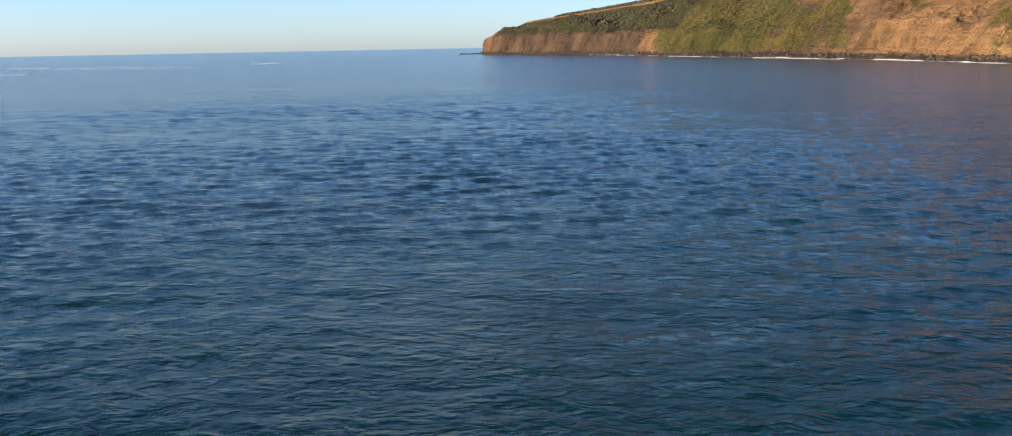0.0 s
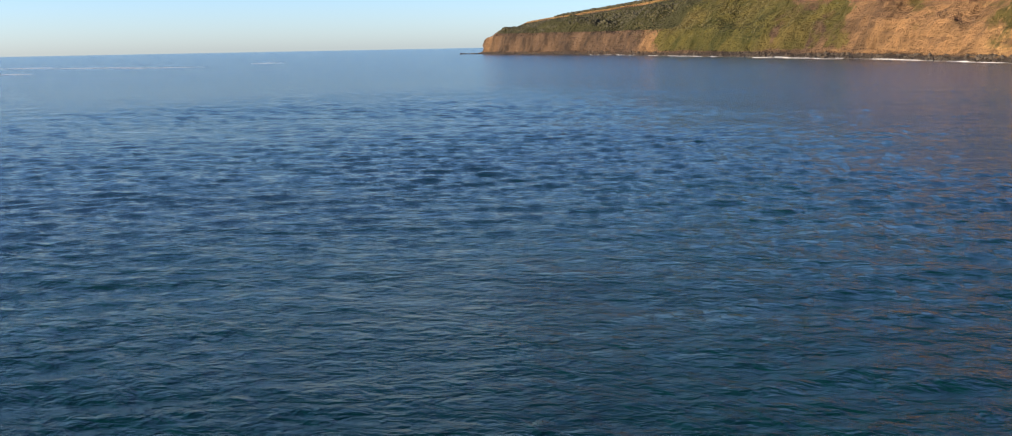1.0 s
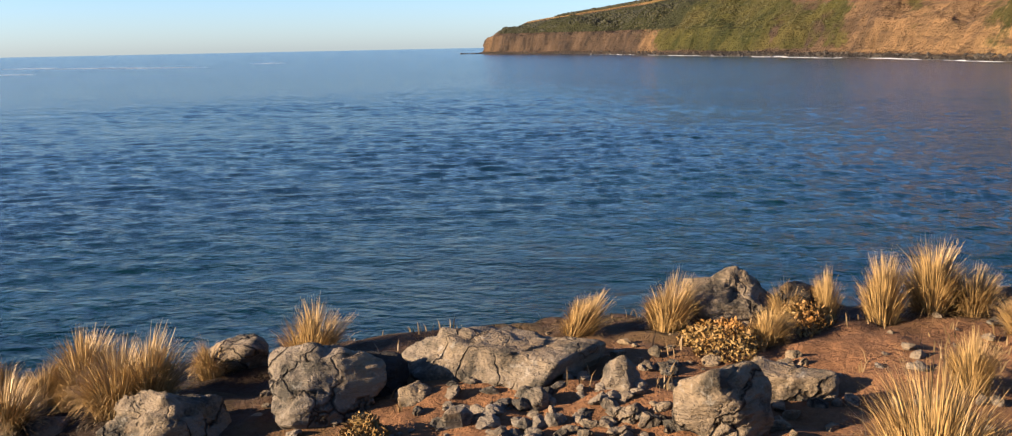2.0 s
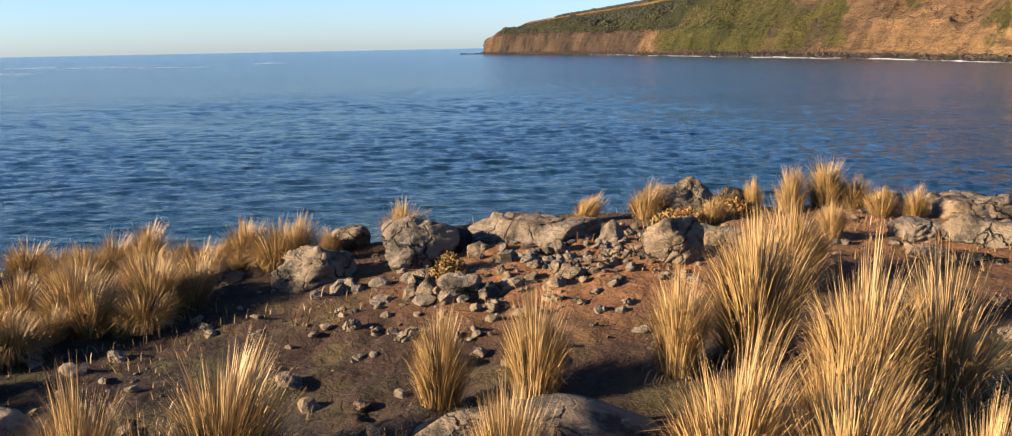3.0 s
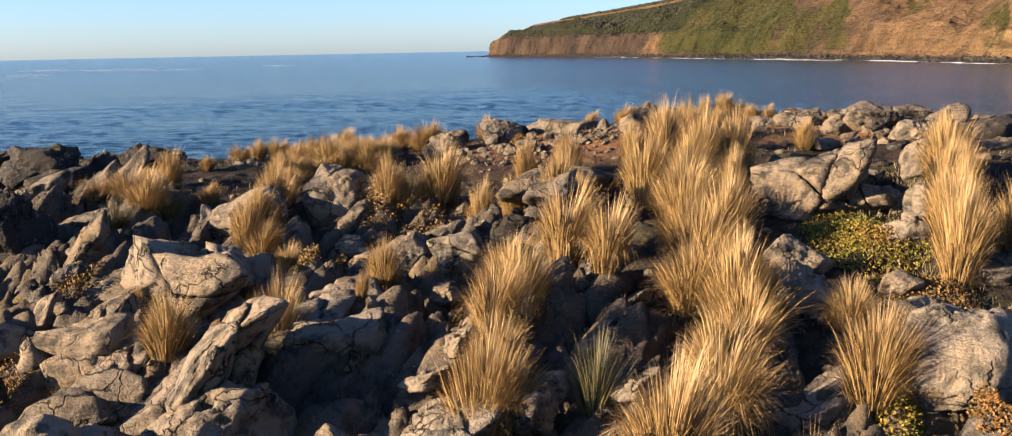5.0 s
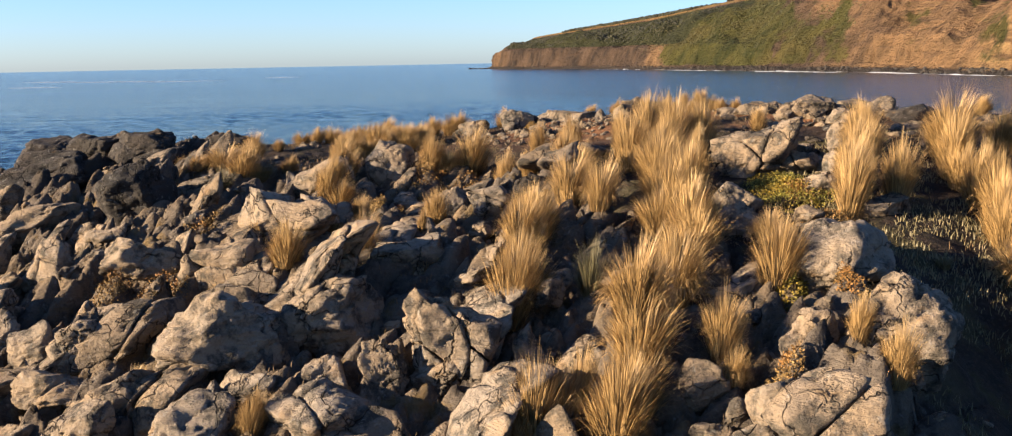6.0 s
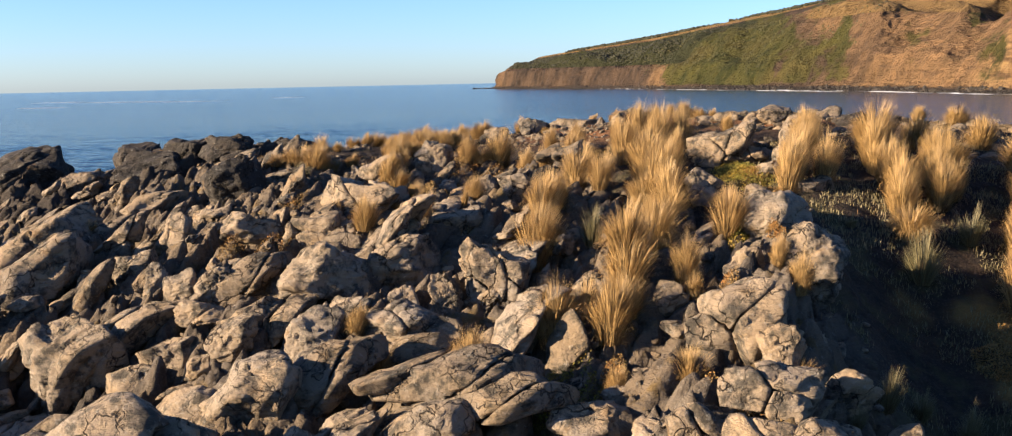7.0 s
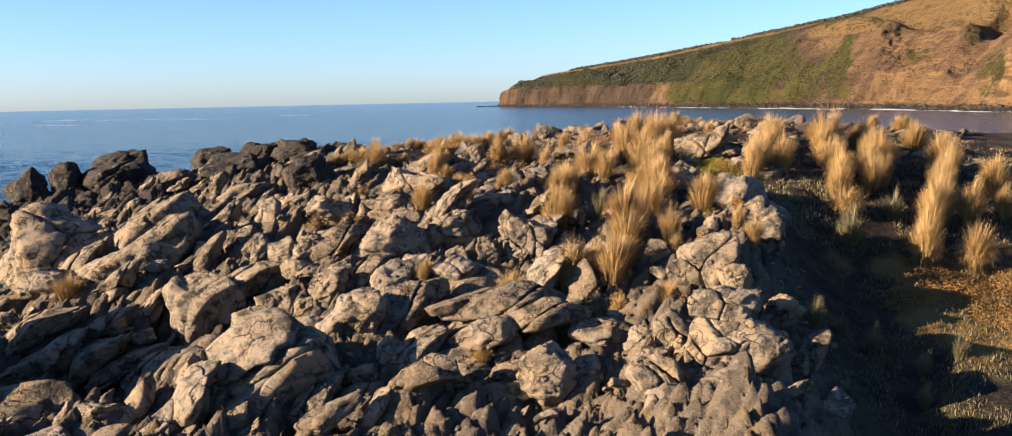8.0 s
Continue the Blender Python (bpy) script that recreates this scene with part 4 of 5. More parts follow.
rock(4.82, 6.11, 0.45, 0.32, 0, "round")
rock(4.83, 8.32, 0.76, 0.28, 0, "block")
rock(5.44, 7.90, 0.50, 0.26, 0, "block")
rock(3.07, 3.50, 0.44, 0.33, 0, "pit")
rock(-6.05, 7.52, 0.33, 0.24, 0, "round")
rock(-6.29, 7.50, 0.25, 0.20, 0, "round")
rock(-5.37, 7.33, 0.39, 0.20, 0, "block")
rock(-3.70, 3.22, 0.86, 0.80, 10, "plate")
rock(-4.97, 3.03, 1.05, 0.50, -25, "slab")
rock(-5.22, 0.30, 1.65, 0.75, 4, "crack")
rock(-2.90, 0.96, 0.91, 0.53, 5, "crack")
rock(-2.38, 0.99, 0.72, 0.61, -10, "block")
rock(-1.62, 0.56, 0.75, 0.60, 0, "crack")
rock(-1.85, 0.07, 0.47, 0.26, 0, "block")
rock(-1.00, 1.24, 0.64, 0.56, 0, "block*")
rock(-1.67, -0.65, 0.70, 0.35, 0, "crack")
rock(-3.76, -0.48, 1.25, 0.42, 3, "slab")
rock(-2.99, -0.51, 0.89, 0.37, 0, "slab")
rock(-2.15, -0.70, 0.52, 0.26, 0, "block")
rock(2.97, 1.40, 1.32, 0.90, 5, "crack")
rock(2.07, -1.10, 0.61, 0.50, 30, "round")
rock(5.00, 2.50, 0.86, 0.56, 0, "round")
rock(4.29, 0.62, 0.50, 0.56, 0, "block")
rock(3.84, -0.20, 0.56, 0.32, 0, "round")
rock(3.81, 1.11, 0.72, 0.48, 0, "crack")
rock(3.11, -1.74, 0.48, 0.36, 15, "block")
rock(4.90, 9.11, 0.74, 0.24, 0, "slab")
rock(4.78, 6.01, 0.46, 0.26, 0, "round")
rock(5.47, 6.30, 1.05, 0.46, 5, "block")
rock(5.71, 4.86, 0.66, 0.33, 0, "round")
rock(7.33, 9.15, 0.97, 0.32, 0, "slab")
rock(4.73, 5.09, 0.28, 0.17, 0, "block")
rock(5.13, 4.67, 0.25, 0.15, 0, "block")
rock(-10.15, 9.19, 0.59, 0.67, 0, "block*")
rock(-8.56, 8.35, 1.46, 0.47, 0, "block*")
rock(-4.53, 7.70, 0.30, 0.20, 0, "round")
rock(-4.15, 7.58, 0.33, 0.22, 0, "round")
rock(-6.20, 7.18, 0.43, 0.21, 0, "block")
rock(1.88, 9.22, 0.71, 0.41, 0, "block")
rock(-8.44, 2.34, 1.36, 1.41, 0, "block*")
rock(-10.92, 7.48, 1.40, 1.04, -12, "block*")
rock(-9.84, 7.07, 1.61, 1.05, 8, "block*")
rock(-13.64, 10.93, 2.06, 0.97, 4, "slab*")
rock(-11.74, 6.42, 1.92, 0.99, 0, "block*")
rock(-10.38, 4.58, 1.83, 0.54, -18, "slab")
rock(-14.49, 7.99, 1.56, 0.85, -15, "block")
rock(-9.34, 6.35, 1.16, 0.51, -12, "slab*")
rock(-9.13, 0.26, 1.01, 0.99, -20, "crack")
rock(-10.55, 2.80, 1.55, 0.69, -15, "block")
rock(-7.34, -0.59, 1.20, 0.68, 5, "block")
rock(-8.92, 1.51, 0.82, 0.47, 0, "block")
rock(-12.11, 2.31, 1.14, 0.82, 0, "pit")
rock(-9.71, -0.77, 0.85, 0.61, 0, "round")
rock(-10.56, -0.93, 0.84, 0.84, -15, "block")
rock(-8.88, -2.41, 0.50, 0.65, 0, "round")
rock(-8.09, -2.92, 0.71, 0.69, 0, "round")
rock(-7.51, -3.96, 1.09, 0.41, 8, "block")
rock(-8.24, -1.37, 0.31, 0.28, 0, "block")
rock(-7.94, -1.53, 0.32, 0.27, 0, "block")
rock(-7.32, -2.10, 0.79, 0.33, -12, "slab")
rock(-5.72, -1.34, 1.27, 1.04, -12, "crack")
rock(-4.81, 0.07, 1.16, 0.63, 0, "crack")
rock(-5.29, -3.74, 1.68, 0.96, 6, "pit")
rock(-3.86, -3.18, 1.34, 0.90, 0, "pit")
rock(-2.81, -1.77, 1.24, 0.58, -8, "plate")
rock(-2.06, -4.51, 0.96, 1.34, -8, "crack")
rock(-3.81, -4.56, 0.87, 0.68, 0, "block")
rock(-3.02, -4.75, 0.58, 1.01, 10, "block")
rock(-3.68, -5.47, 1.15, 0.75, 0, "crack")
rock(-6.52, -5.18, 0.83, 0.65, -20, "block")
rock(-8.34, -4.92, 1.03, 0.57, -15, "block")
rock(-5.24, -5.52, 0.55, 0.55, 10, "block")
rock(-7.20, -5.33, 0.74, 0.29, -8, "slab")
rock(-2.14, -0.95, 0.49, 0.30, 0, "round")
rock(2.99, -3.71, 1.30, 0.77, -12, "round")
rock(3.15, -5.67, 1.32, 1.28, 4, "pit")
rock(2.01, -5.74, 0.72, 0.72, 0, "pit")
rock(1.61, -6.91, 0.74, 0.58, 0, "crack")
rock(1.98, -7.09, 0.73, 0.33, 0, "block")
rock(0.76, -5.94, 0.54, 0.50, 0, "block")
rock(1.08, -6.54, 0.30, 0.33, 0, "round")
rock(0.79, -6.73, 0.46, 0.26, 0, "block")
rock(2.05, -1.81, 0.47, 0.51, 10, "round")
rock(3.05, -2.34, 0.56, 0.28, 0, "block")
rock(4.43, -1.42, 0.94, 0.30, -4, "slab")
rock(7.01, 2.22, 0.55, 0.30, 0, "block")
rock(-3.32, 1.79, 0.67, 0.53, 5, "plate")
rock(-4.39, 0.68, 0.76, 0.76, -20, "block")
rock(-15.72, 1.33, 3.15, 2.01, -6, "crack")
rock(-17.63, 11.12, 2.70, 1.59, 0, "block*")
rock(-20.96, 10.83, 1.73, 1.43, 0, "block*")
rock(-19.54, 10.68, 1.25, 1.41, 0, "block*")
rock(-12.99, 1.61, 3.17, 1.29, -28, "slab")
rock(-12.58, -0.34, 3.53, 1.03, -22, "slab")
rock(-9.64, -4.03, 1.82, 1.61, -28, "block")
rock(-8.73, -6.27, 1.53, 1.06, -25, "block")
rock(-7.05, -9.46, 2.58, 1.43, 0, "crack")
rock(-5.65, -7.47, 1.44, 1.26, -20, "block")
rock(-5.19, -5.65, 0.88, 0.96, 10, "block")
rock(-6.45, -4.50, 0.92, 0.68, 0, "block")
rock(-5.10, -7.80, 0.41, 1.03, -55, "slab")
rock(-4.76, -8.82, 0.80, 0.73, 0, "block")
rock(-13.35, -6.30, 0.99, 1.27, -40, "slab")
rock(1.60, -7.59, 1.18, 1.00, 0, "crack")
rock(2.01, -8.31, 0.65, 0.75, 0, "block")
rock(-1.86, -10.20, 0.95, 1.04, 15, "block")
rock(0.20, -10.48, 0.80, 0.80, 0, "block")
rock(0.73, -10.15, 0.71, 0.57, 0, "block")
rock(1.10, -10.56, 0.80, 0.58, 0, "block")
rock(-0.66, -8.97, 0.99, 0.72, 0, "block")
rock(1.97, -10.65, 1.01, 1.01, 0, "crack")
rock(-0.19, -8.11, 0.51, 0.38, 0, "block")
rock(0.33, -7.53, 0.59, 0.44, 0, "block")
rock(-6.85, -6.70, 1.07, 0.81, -15, "block")
rock(-5.50, -9.25, 0.95, 0.59, 0, "block")
rock(-3.54, -9.29, 1.07, 0.71, 10, "block")
rock(-10.98, -8.22, 1.00, 0.50, 0, "block")
rock(-9.60, -8.83, 0.85, 0.41, -10, "block")
rock(-4.12, -8.24, 0.88, 0.75, 5, "block")
rock(-4.69, -4.78, 0.88, 0.59, 0, "block")
rock(-1.14, -10.01, 0.69, 0.53, 0, "block")
rock(-9.68, -1.12, 1.01, 0.67, -20, "block")
rock(-14.89, -1.34, 1.82, 0.83, -10, "block")
rock(-8.49, -9.18, 0.72, 0.72, 0, "block")
rock(-7.93, -4.46, 1.04, 0.60, -15, "slab")
rock(-7.41, -3.04, 0.94, 0.57, 0, "round")
rock(1.55, -9.45, 1.15, 0.85, 6, "crack")
rock(2.35, -9.60, 0.95, 0.75, 14, "crack")
rock(0.75, -9.70, 1.05, 0.80, -8, "crack")
rock(1.30, -10.50, 1.20, 0.90, 0, "crack")
rock(2.15, -10.45, 0.90, 0.80, 10, "block")
rock(0.30, -10.90, 1.00, 0.80, -10, "crack")
rock(2.75, -8.75, 0.70, 0.60, 20, "block")


# ---- low ledges of bedrock that break through the slope ----
rng = np.random.default_rng(77)
LEDGES = [fractured_pieces(np.array([2.3, 1.0 + 0.2 * (k % 3), 0.62]), 500 + k, (ROCK, BROWN_ROCK)[k % 2], 9, (0.85, 0.7, 0.4), "layer") for k in range(6)]
made = 0
for x, y, s, pick, yaw, tip in zip(rng.uniform(-15, -1.5, 900), rng.uniform(-11, 3.5, 900), rng.uniform(0.7, 1.45, 900), rng.integers(0, 6, 900), rng.normal(0.4, 0.22, 900), rng.normal(-28, 8, 900)):
    if made >= 58 or y > 0.3 or (x > -3.6 and y > -2.5) or rockiness(np.array([x]), np.array([y]))[0] < 0.7 or any((x - a) ** 2 + (y - b) ** 2 < (0.24 * w + 0.34 * s) ** 2 for a, b, w in ROCKS):
        continue
    ob = new("rock_ledge")
    for layer in LEDGES[pick]:
        part("layer", layer, ob)
    ob.matrix_world = Matrix.Translation((x, y, at_ground(x, y) - 0.1)) @ Matrix.Rotation(yaw, 4, "Z") @ Matrix.Rotation(radians(tip), 4, "Y") @ Matrix.Scale(s, 4)
    tagged(ob, "tilted ledge of weathered bedrock in the slope", "rock", "ledges in the slope")
    ROCKS.append((x, y, 1.3 * s))
    made += 1


# ---- drifts: tussocks that crowd one another along lines across and down the slope ----
wander = random.Random(12)


def drift(line, gap, height, width):
    """Tussocks every gap metres along a line, a little uneven in place and size, leaving out spots that are taken."""
    reach = 0.0
    for (x0, y0), (x1, y1) in zip(line, line[1:]):
        length = math.hypot(x1 - x0, y1 - y0)
        while reach < length:
            f = reach / length
            x, y = x0 + f * (x1 - x0) + wander.uniform(-0.14, 0.14), y0 + f * (y1 - y0) + wander.uniform(-0.12, 0.12)
            if all((x - a) ** 2 + (y - b) ** 2 > 0.08 for a, b in TUSSOCKS):
                tussock(x, y, height * wander.uniform(0.78, 1.1), width * wander.uniform(0.85, 1.15), wander.uniform(0.0, 0.1))
            reach += gap * wander.uniform(0.8, 1.2)
        reach -= length


drift([(-6.7, 8.75), (-3.1, 8.95)], 0.40, 0.44, 0.75)
drift([(-6.2, 8.30), (-5.0, 8.10), (-3.5, 8.35)], 0.45, 0.44, 0.75)
drift([(-3.4, 7.25), (-4.3, 6.75), (-5.0, 6.1), (-5.0, 4.7), (-4.75, 3.6), (-4.7, 2.4), (-4.5, 0.9)], 0.36, 0.52, 0.66)
drift([(-3.7, 6.75), (-4.6, 6.2), (-5.3, 5.4)], 0.42, 0.46, 0.66)
drift([(-7.9, 4.7), (-6.9, 5.2)], 0.40, 0.50, 0.70)
drift([(1.7, 3.3), (1.35, 1.6), (1.2, 0.0), (1.3, -1.2), (1.25, -2.4), (0.65, -3.5), (0.2, -4.5), (0.25, -5.4), (-0.15, -6.4)], 0.50, 0.95, 0.86)
drift([(-0.95, -0.6), (-1.1, -2.1), (-1.35, -3.6)], 0.55, 0.88, 0.70)
drift([(-0.7, -5.3), (-1.05, -6.1)], 0.45, 0.9, 0.70)
drift([(4.9, 1.5), (4.3, -0.2), (3.95, -1.4)], 0.55, 0.95, 0.70)
drift([(6.45, 1.5), (6.1, -0.6), (5.75, -2.8)], 0.55, 0.98, 0.76)
drift([(7.5, 0.5), (6.85, -1.6)], 0.55, 0.98, 0.76)
drift([(9.7, 0.6), (8.7, -1.5), (7.65, -3.6), (7.0, -4.85)], 0.55, 1.05, 0.74)


# ---- more broken stones between the placed ones ----
SHAPES = (("block", 1.2, 0.6, 0.42), ("slab", 1.5, 0.55, 0.30), ("round", 1, 0.65, 0.42), ("slab", 1.5, 0.7, 0.34), ("block", 1.1, 0.75, 0.5), ("pit", 1, 0.7, 0.45))
POOL = [rock_mesh(SHAPES[k % 6][0], np.array(SHAPES[k % 6][1:]), 900 + k, (ROCK, BROWN_ROCK, ROCK)[k % 3], 4) for k in range(14)]
# near-black copies for the hollow, shade put into their colour
HOLLOW_SHADE_POOL = [rock_mesh(SHAPES[k][0], np.array(SHAPES[k][1:]), 940 + k, DARK_ROCK, 4) for k in range(5)]
rng = np.random.default_rng(21)
made = 0
for x, y, s, pick, yaw, tip in zip(rng.uniform(-17, 3.6, 3600), rng.uniform(-12, 9, 3600), rng.uniform(0.3, 1.25, 3600) ** 1.25, rng.integers(0, len(POOL), 3600), rng.normal(0.45, 0.4, 3600), rng.normal(-26, 13, 3600)):
    if made >= 290 or rockiness(np.array([x]), np.array([y]))[0] < 0.6:
        continue
    if any((x - a) ** 2 + (y - b) ** 2 < (0.40 * w + 0.28 * s) ** 2 for a, b, w in ROCKS) or any((x - a) ** 2 + (y - b) ** 2 < 0.08 for a, b in TUSSOCKS):
        continue
    hollow_shade = ((x + 12.0) / 2.8) ** 2 + ((y + 6.8) / 2.0) ** 2 < 1
    ob = new("stone", HOLLOW_SHADE_POOL[pick % 5] if hollow_shade else POOL[pick])
    ob.matrix_world = Matrix.Translation((x, y, at_ground(x, y) - 0.03)) @ Matrix.Rotation(yaw, 4, "Z") @ Matrix.Rotation(radians(tip), 4, "Y") @ Matrix.Scale(s, 4)
    tagged(ob, "broken stone in a deep hollow, coloured dark for its shade" if hollow_shade else "broken weathered stone wedged in the outcrop", "stone", "loose stones on the slope")
    ROCKS.append((x, y, s))
    made += 1

# ---- flat stones and low outcrops along the crest ----
CREST_POOL = [rock_mesh(("slab", "block", "round")[k % 3], np.array([1.3, 0.7, (0.34, 0.45, 0.5)[k % 3]]), 970 + k, (BROWN_ROCK, BROWN_ROCK, DARK_ROCK)[k % 3 if k != 2 else 0], 4) for k in range(9)]
rng = np.random.default_rng(87)
made = 0
for x, y, s, pick, yaw, tip in zip(rng.uniform(3.6, 13.5, 700), rng.uniform(1.5, 9.6, 700), 0.22 + 0.75 * rng.uniform(0, 1, 700) ** 1.6, rng.integers(0, 9, 700), rng.normal(0.2, 0.5, 700), rng.normal(-6, 9, 700)):
    if made >= 95 or any((x - a) ** 2 + (y - b) ** 2 < (0.42 * w + 0.40 * s) ** 2 for a, b, w in ROCKS) or any((x - a) ** 2 + (y - b) ** 2 < 0.10 for a, b in TUSSOCKS):
        continue
    ob = new("stone", CREST_POOL[pick])
    ob.matrix_world = Matrix.Translation((x, y, at_ground(x, y) - 0.04 * s)) @ Matrix.Rotation(yaw, 4, "Z") @ Matrix.Rotation(radians(tip), 4, "Y") @ Matrix.Scale(s, 4)
    tagged(ob, "low brown stone bedded in the soil of the crest", "stone", "stones along the crest")
    ROCKS.append((x, y, s))
    made += 1

# ---- rubble and pebbles on the bare soil of the crest ----
rng = np.random.default_rng(31)
px = np.concatenate([rng.normal(-0.9, 0.8, 90), rng.uniform(-4, 7, 260), rng.uniform(-14, 4, 500), rng.normal(0.6, 0.7, 250)])
py = np.concatenate([rng.normal(6.5, 0.7, 90), rng.uniform(4.5, 9, 260), rng.uniform(-11, 6, 500), rng.normal(7.3, 0.6, 250)])
ps = np.concatenate([0.02 + 0.09 * rng.uniform(0, 1, 90) ** 2.5, rng.uniform(0.012, 0.06, 260), rng.uniform(0.03, 0.11, 500), rng.uniform(0.015, 0.07, 250)])
chip_n, chip_d = boulder_form(rng, 9, 0.5, 0.95, 40)
chip = (BALLS[2][0] * hull(BALLS[2][0], chip_n, chip_d, 40)[:, None], BALLS[2][1])
rubble = scattered("rubble", np.stack([px, py, ground_height(px, py) + 0.15 * ps], -1), ps * 1.25, chip, BROWN_ROCK, 0.7, 9, 0.08)
tagged(rubble, "loose tan rubble and pebbles over the soil", "rubble", kind="stuff")


# ---- low cushion plants ----
def cushion(x, y, rx, ry, count, mat, label, size=0.028):
    rng = np.random.default_rng(int(abs(x * 131 + y * 17) * 10) + 1)
    r, a = np.sqrt(rng.uniform(0, 1, count)), rng.uniform(0, 6.283, count)
    wob = 1 + 0.5 * noise2(np.cos(a) * 2 + x, np.sin(a) * 2 + y, 5)
    cx, cy = x + rx * r * wob * np.cos(a), y + ry * r * wob * np.sin(a)
    dome = 0.16 * (1 - r**2) + 0.10 * (fbm2(cx * 4, cy * 4, 2, 3) + 0.2)
    cz = ground_height(cx, cy) + rng.uniform(0.0, 1.0, count) * np.clip(dome, 0.02, None)
    c = np.stack([cx, cy, cz], -1)
    d1, d2 = rng.standard_normal((count, 3)), rng.standard_normal((count, 3))
    d1, d2 = (d / np.linalg.norm(d, axis=1)[:, None] * size * rng.uniform(0.6, 1.4, (count, 1)) for d in (d1, d2))
    d1[:, 2] = np.abs(d1[:, 2])
    V = np.stack([c - 0.35 * d2, c + d1 * 0.6 - 0.45 * d2, c + d1 * 1.25, c + d1 * 0.6 + 0.45 * d2], 1).reshape(-1, 3)
    F = np.arange(4 * count).reshape(-1, 4)
    ob = new("cushion_plant", mesh_of("cushion_plant", V, F, mat, False))
    return tagged(ob, label, "ground plant", "low plants among the rocks", "stuff")


cushion(3.20, 0.27, 0.49, 0.64, 2741, CUSHION, "yellow-green cushion plant spreading over the ground")
cushion(3.48, -0.34, 0.34, 0.44, 2092, DRY_CUSHION, "dry orange-brown mat of low plants")
cushion(-3.03, 2.95, 0.45, 0.58, 2546, DRY_CUSHION, "dry orange-brown mat of low plants")
cushion(-3.67, -0.42, 0.21, 0.28, 1736, CUSHION, "yellow-green cushion plant spreading over the ground")
cushion(-3.67, 0.70, 0.20, 0.26, 1714, DRY_CUSHION, "dry orange-brown mat of low plants")
cushion(3.20, -0.36, 0.73, 0.95, 4265, CUSHION, "yellow-green cushion plant spreading over the ground")
cushion(3.39, -1.97, 0.50, 0.65, 2812, DRY_CUSHION, "dry orange-brown mat of low plants")
cushion(2.31, -4.02, 0.25, 0.32, 1819, CUSHION, "yellow-green cushion plant spreading over the ground")
cushion(2.91, -4.57, 0.29, 0.37, 1928, DRY_CUSHION, "dry orange-brown mat of low plants")
cushion(-6.75, 0.66, 0.32, 0.42, 2031, DRY_CUSHION, "dry orange-brown mat of low plants")
cushion(-7.74, -1.23, 0.35, 0.45, 2131, DRY_CUSHION, "dry orange-brown mat of low plants")
cushion(-6.66, -1.71, 0.45, 0.59, 2567, DRY_CUSHION, "dry orange-brown mat of low plants")
cushion(1.57, -6.37, 0.30, 0.39, 1956, DRY_CUSHION, "dry orange-brown mat of low plants")
cushion(-3.19, 1.59, 0.40, 0.52, 2334, DRY_CUSHION, "dry orange-brown mat of low plants")
cushion(-0.98, -7.55, 0.59, 0.77, 3309, CUSHION, "yellow-green cushion plant spreading over the ground")
cushion(-1.39, -7.75, 0.39, 0.51, 2289, CUSHION, "yellow-green cushion plant spreading over the ground")
cushion(7.21, -5.59, 0.93, 1.21, 7000, DRY_CUSHION, "dry orange-brown mat of low plants")
cushion(7.98, -6.13, 0.91, 1.18, 5000, DRY_CUSHION, "dry orange-brown mat of low plants")
cushion(8.90, -6.90, 0.90, 1.00, 6000, DRY_CUSHION, "dry orange-brown mat of low plants")
cushion(9.10, -5.50, 0.80, 0.90, 5000, DRY_CUSHION, "dry orange-brown mat of low plants")
cushion(6.10, -6.26, 0.42, 0.54, 2404, DRY_CUSHION, "dry orange-brown mat of low plants")
cushion(1.37, -9.24, 0.54, 0.71, 3034, DRY_CUSHION, "dry orange-brown mat of low plants")
cushion(-2.30, 1.95, 0.57, 0.74, 3179, DRY_CUSHION, "dry orange-brown mat of low plants")
cushion(1.64, 8.46, 0.31, 0.41, 2011, DRY_CUSHION, "dry orange-brown mat of low plants")
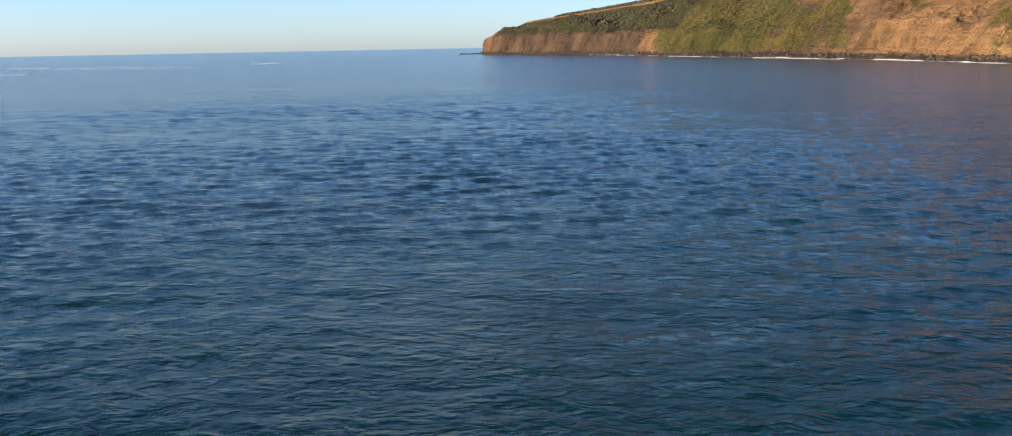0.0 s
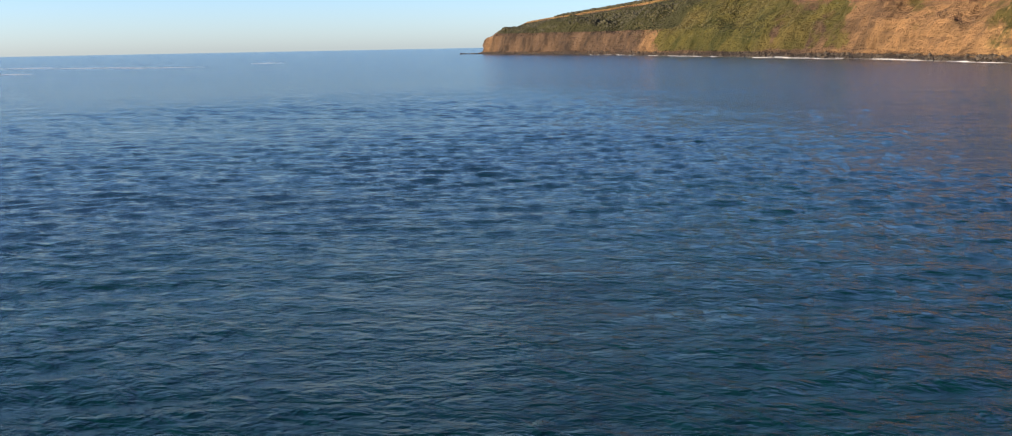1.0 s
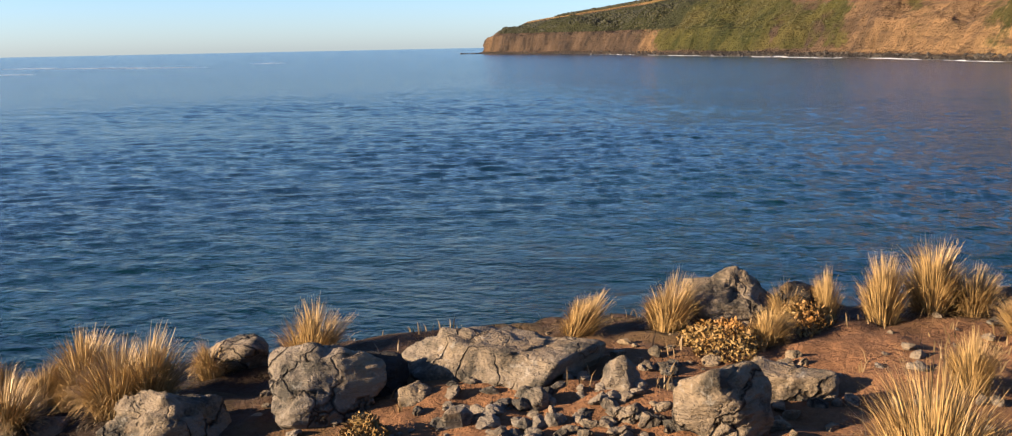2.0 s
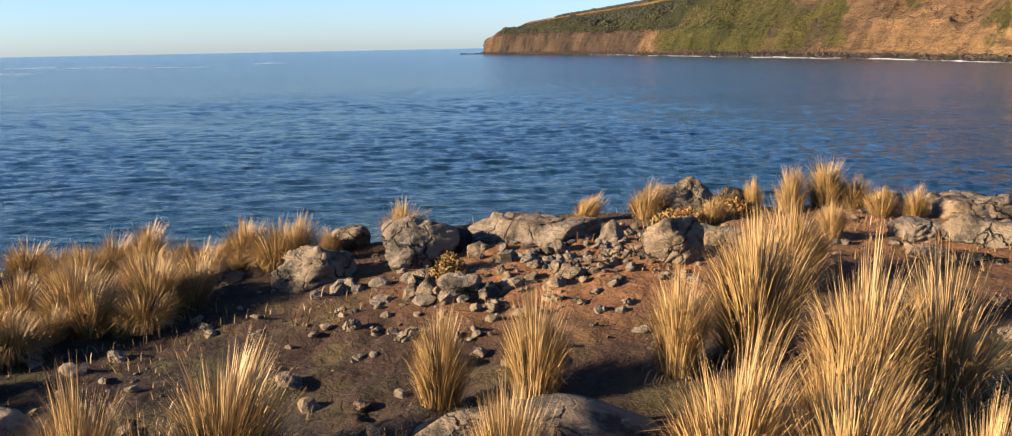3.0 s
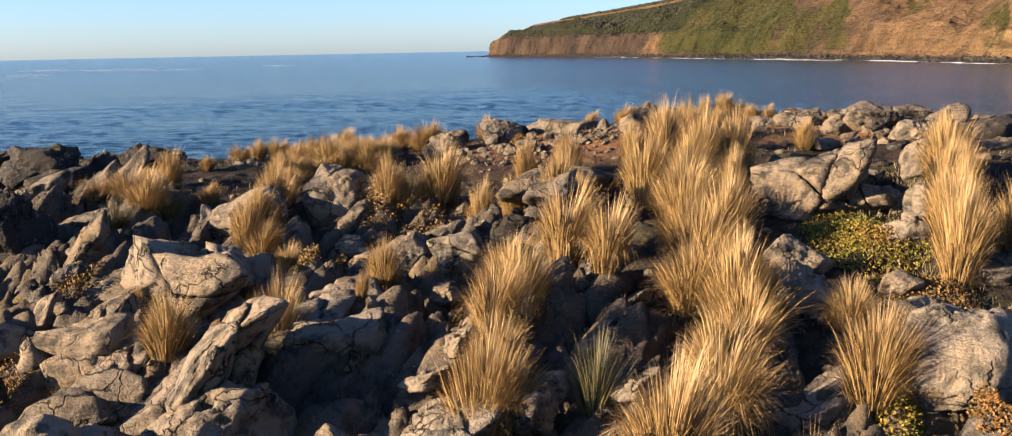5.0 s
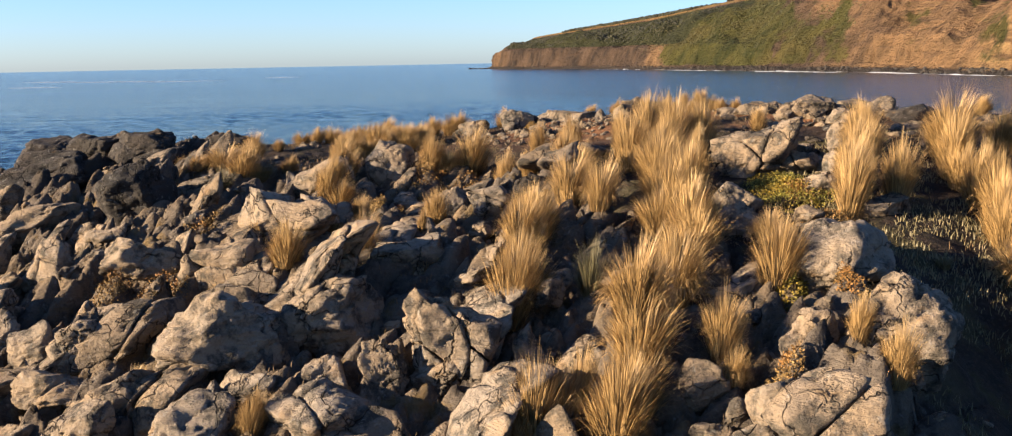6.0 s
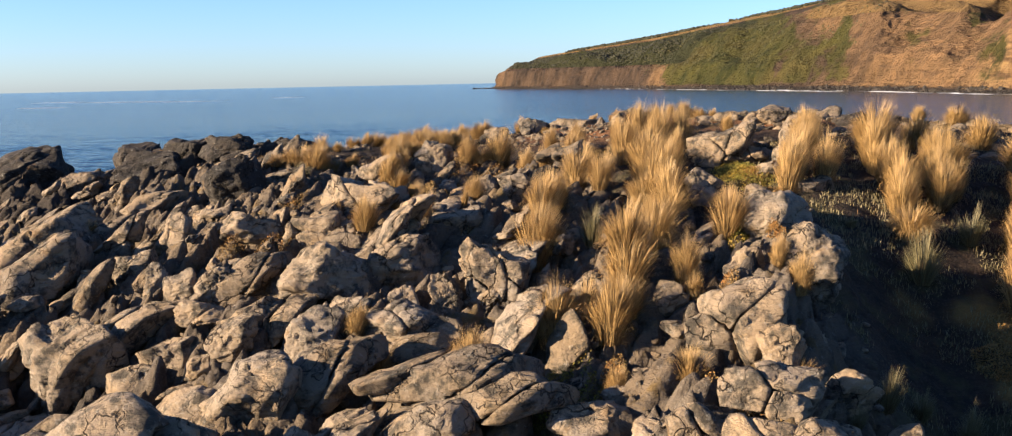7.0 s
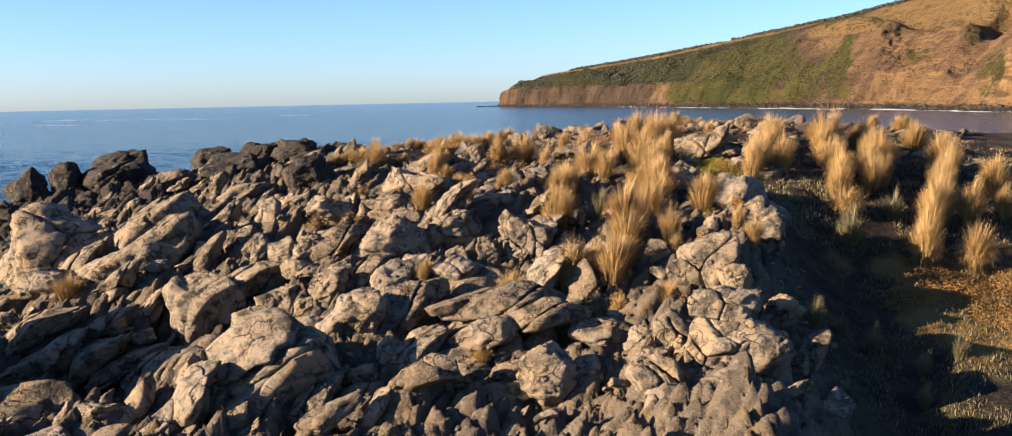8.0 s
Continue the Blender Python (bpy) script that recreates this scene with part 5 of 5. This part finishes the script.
cushion(2.30, 8.88, 0.27, 0.35, 1874, DRY_CUSHION, "dry orange-brown mat of low plants")
cushion(-0.86, 7.19, 0.17, 0.22, 1654, DRY_CUSHION, "dry orange-brown mat of low plants")
cushion(-0.18, -7.51, 0.33, 0.43, 2060, DRY_CUSHION, "dry orange-brown mat of low plants")
cushion(-5.47, -2.36, 0.49, 0.64, 2757, DRY_CUSHION, "dry orange-brown mat of low plants")


# ---- short grass in the shaded gully and on the soil ----
def short_grass(name, places, heights, mat, label):
    rng = np.random.default_rng(len(places))
    n = len(places)
    a, lean = rng.uniform(0, 6.283, n), rng.normal(0, 0.3, (n, 2))
    z = ground_height(places[:, 0], places[:, 1])
    side = np.stack([np.cos(a), np.sin(a), 0 * a], -1) * 0.006
    foot = np.stack([places[:, 0], places[:, 1], z - 0.01], -1)
    tip = foot + np.stack([lean[:, 0] * heights, lean[:, 1] * heights, heights], -1)
    mid = (foot + tip) / 2 + np.stack([-lean[:, 0] * heights, -lean[:, 1] * heights, heights], -1) * 0.12
    V = np.stack([foot - side, foot + side, mid + side * 0.8, mid - side * 0.8, tip], 1).reshape(-1, 3)
    F = (np.array([[0, 1, 2], [0, 2, 3], [3, 2, 4]])[None] + 5 * np.arange(n)[:, None, None]).reshape(-1, 3)
    return tagged(new(name, mesh_of(name, V, F, mat, False)), label, "grass", kind="stuff")


rng = np.random.default_rng(51)
gx, gy = rng.uniform(3.2, 13, 60000), rng.uniform(-11, 3.5, 60000)
keep = (fbm2(gx * 1.2, gy * 1.2, 3, 67) > -0.12) & (rockiness(gx, gy) < 0.5)
# the gully's shade is partly in the colour of these blades
short_grass("gully_grass", np.stack([gx, gy], -1)[keep], (0.03 + 0.11 * rng.uniform(0, 1, 60000) ** 2)[keep], SHADED_GREEN, "short grass covering the gully, green and straw darkened for shade")
gx, gy = rng.uniform(-26, 22, 120000), rng.uniform(-26, 10.2, 120000)
keep = fbm2(gx * 0.9, gy * 0.9, 4, 69) > 0.17
short_grass("dry_grass", np.stack([gx, gy], -1)[keep], rng.uniform(0.03, 0.13, 120000)[keep], THATCH, "sparse dry grass between the stones")
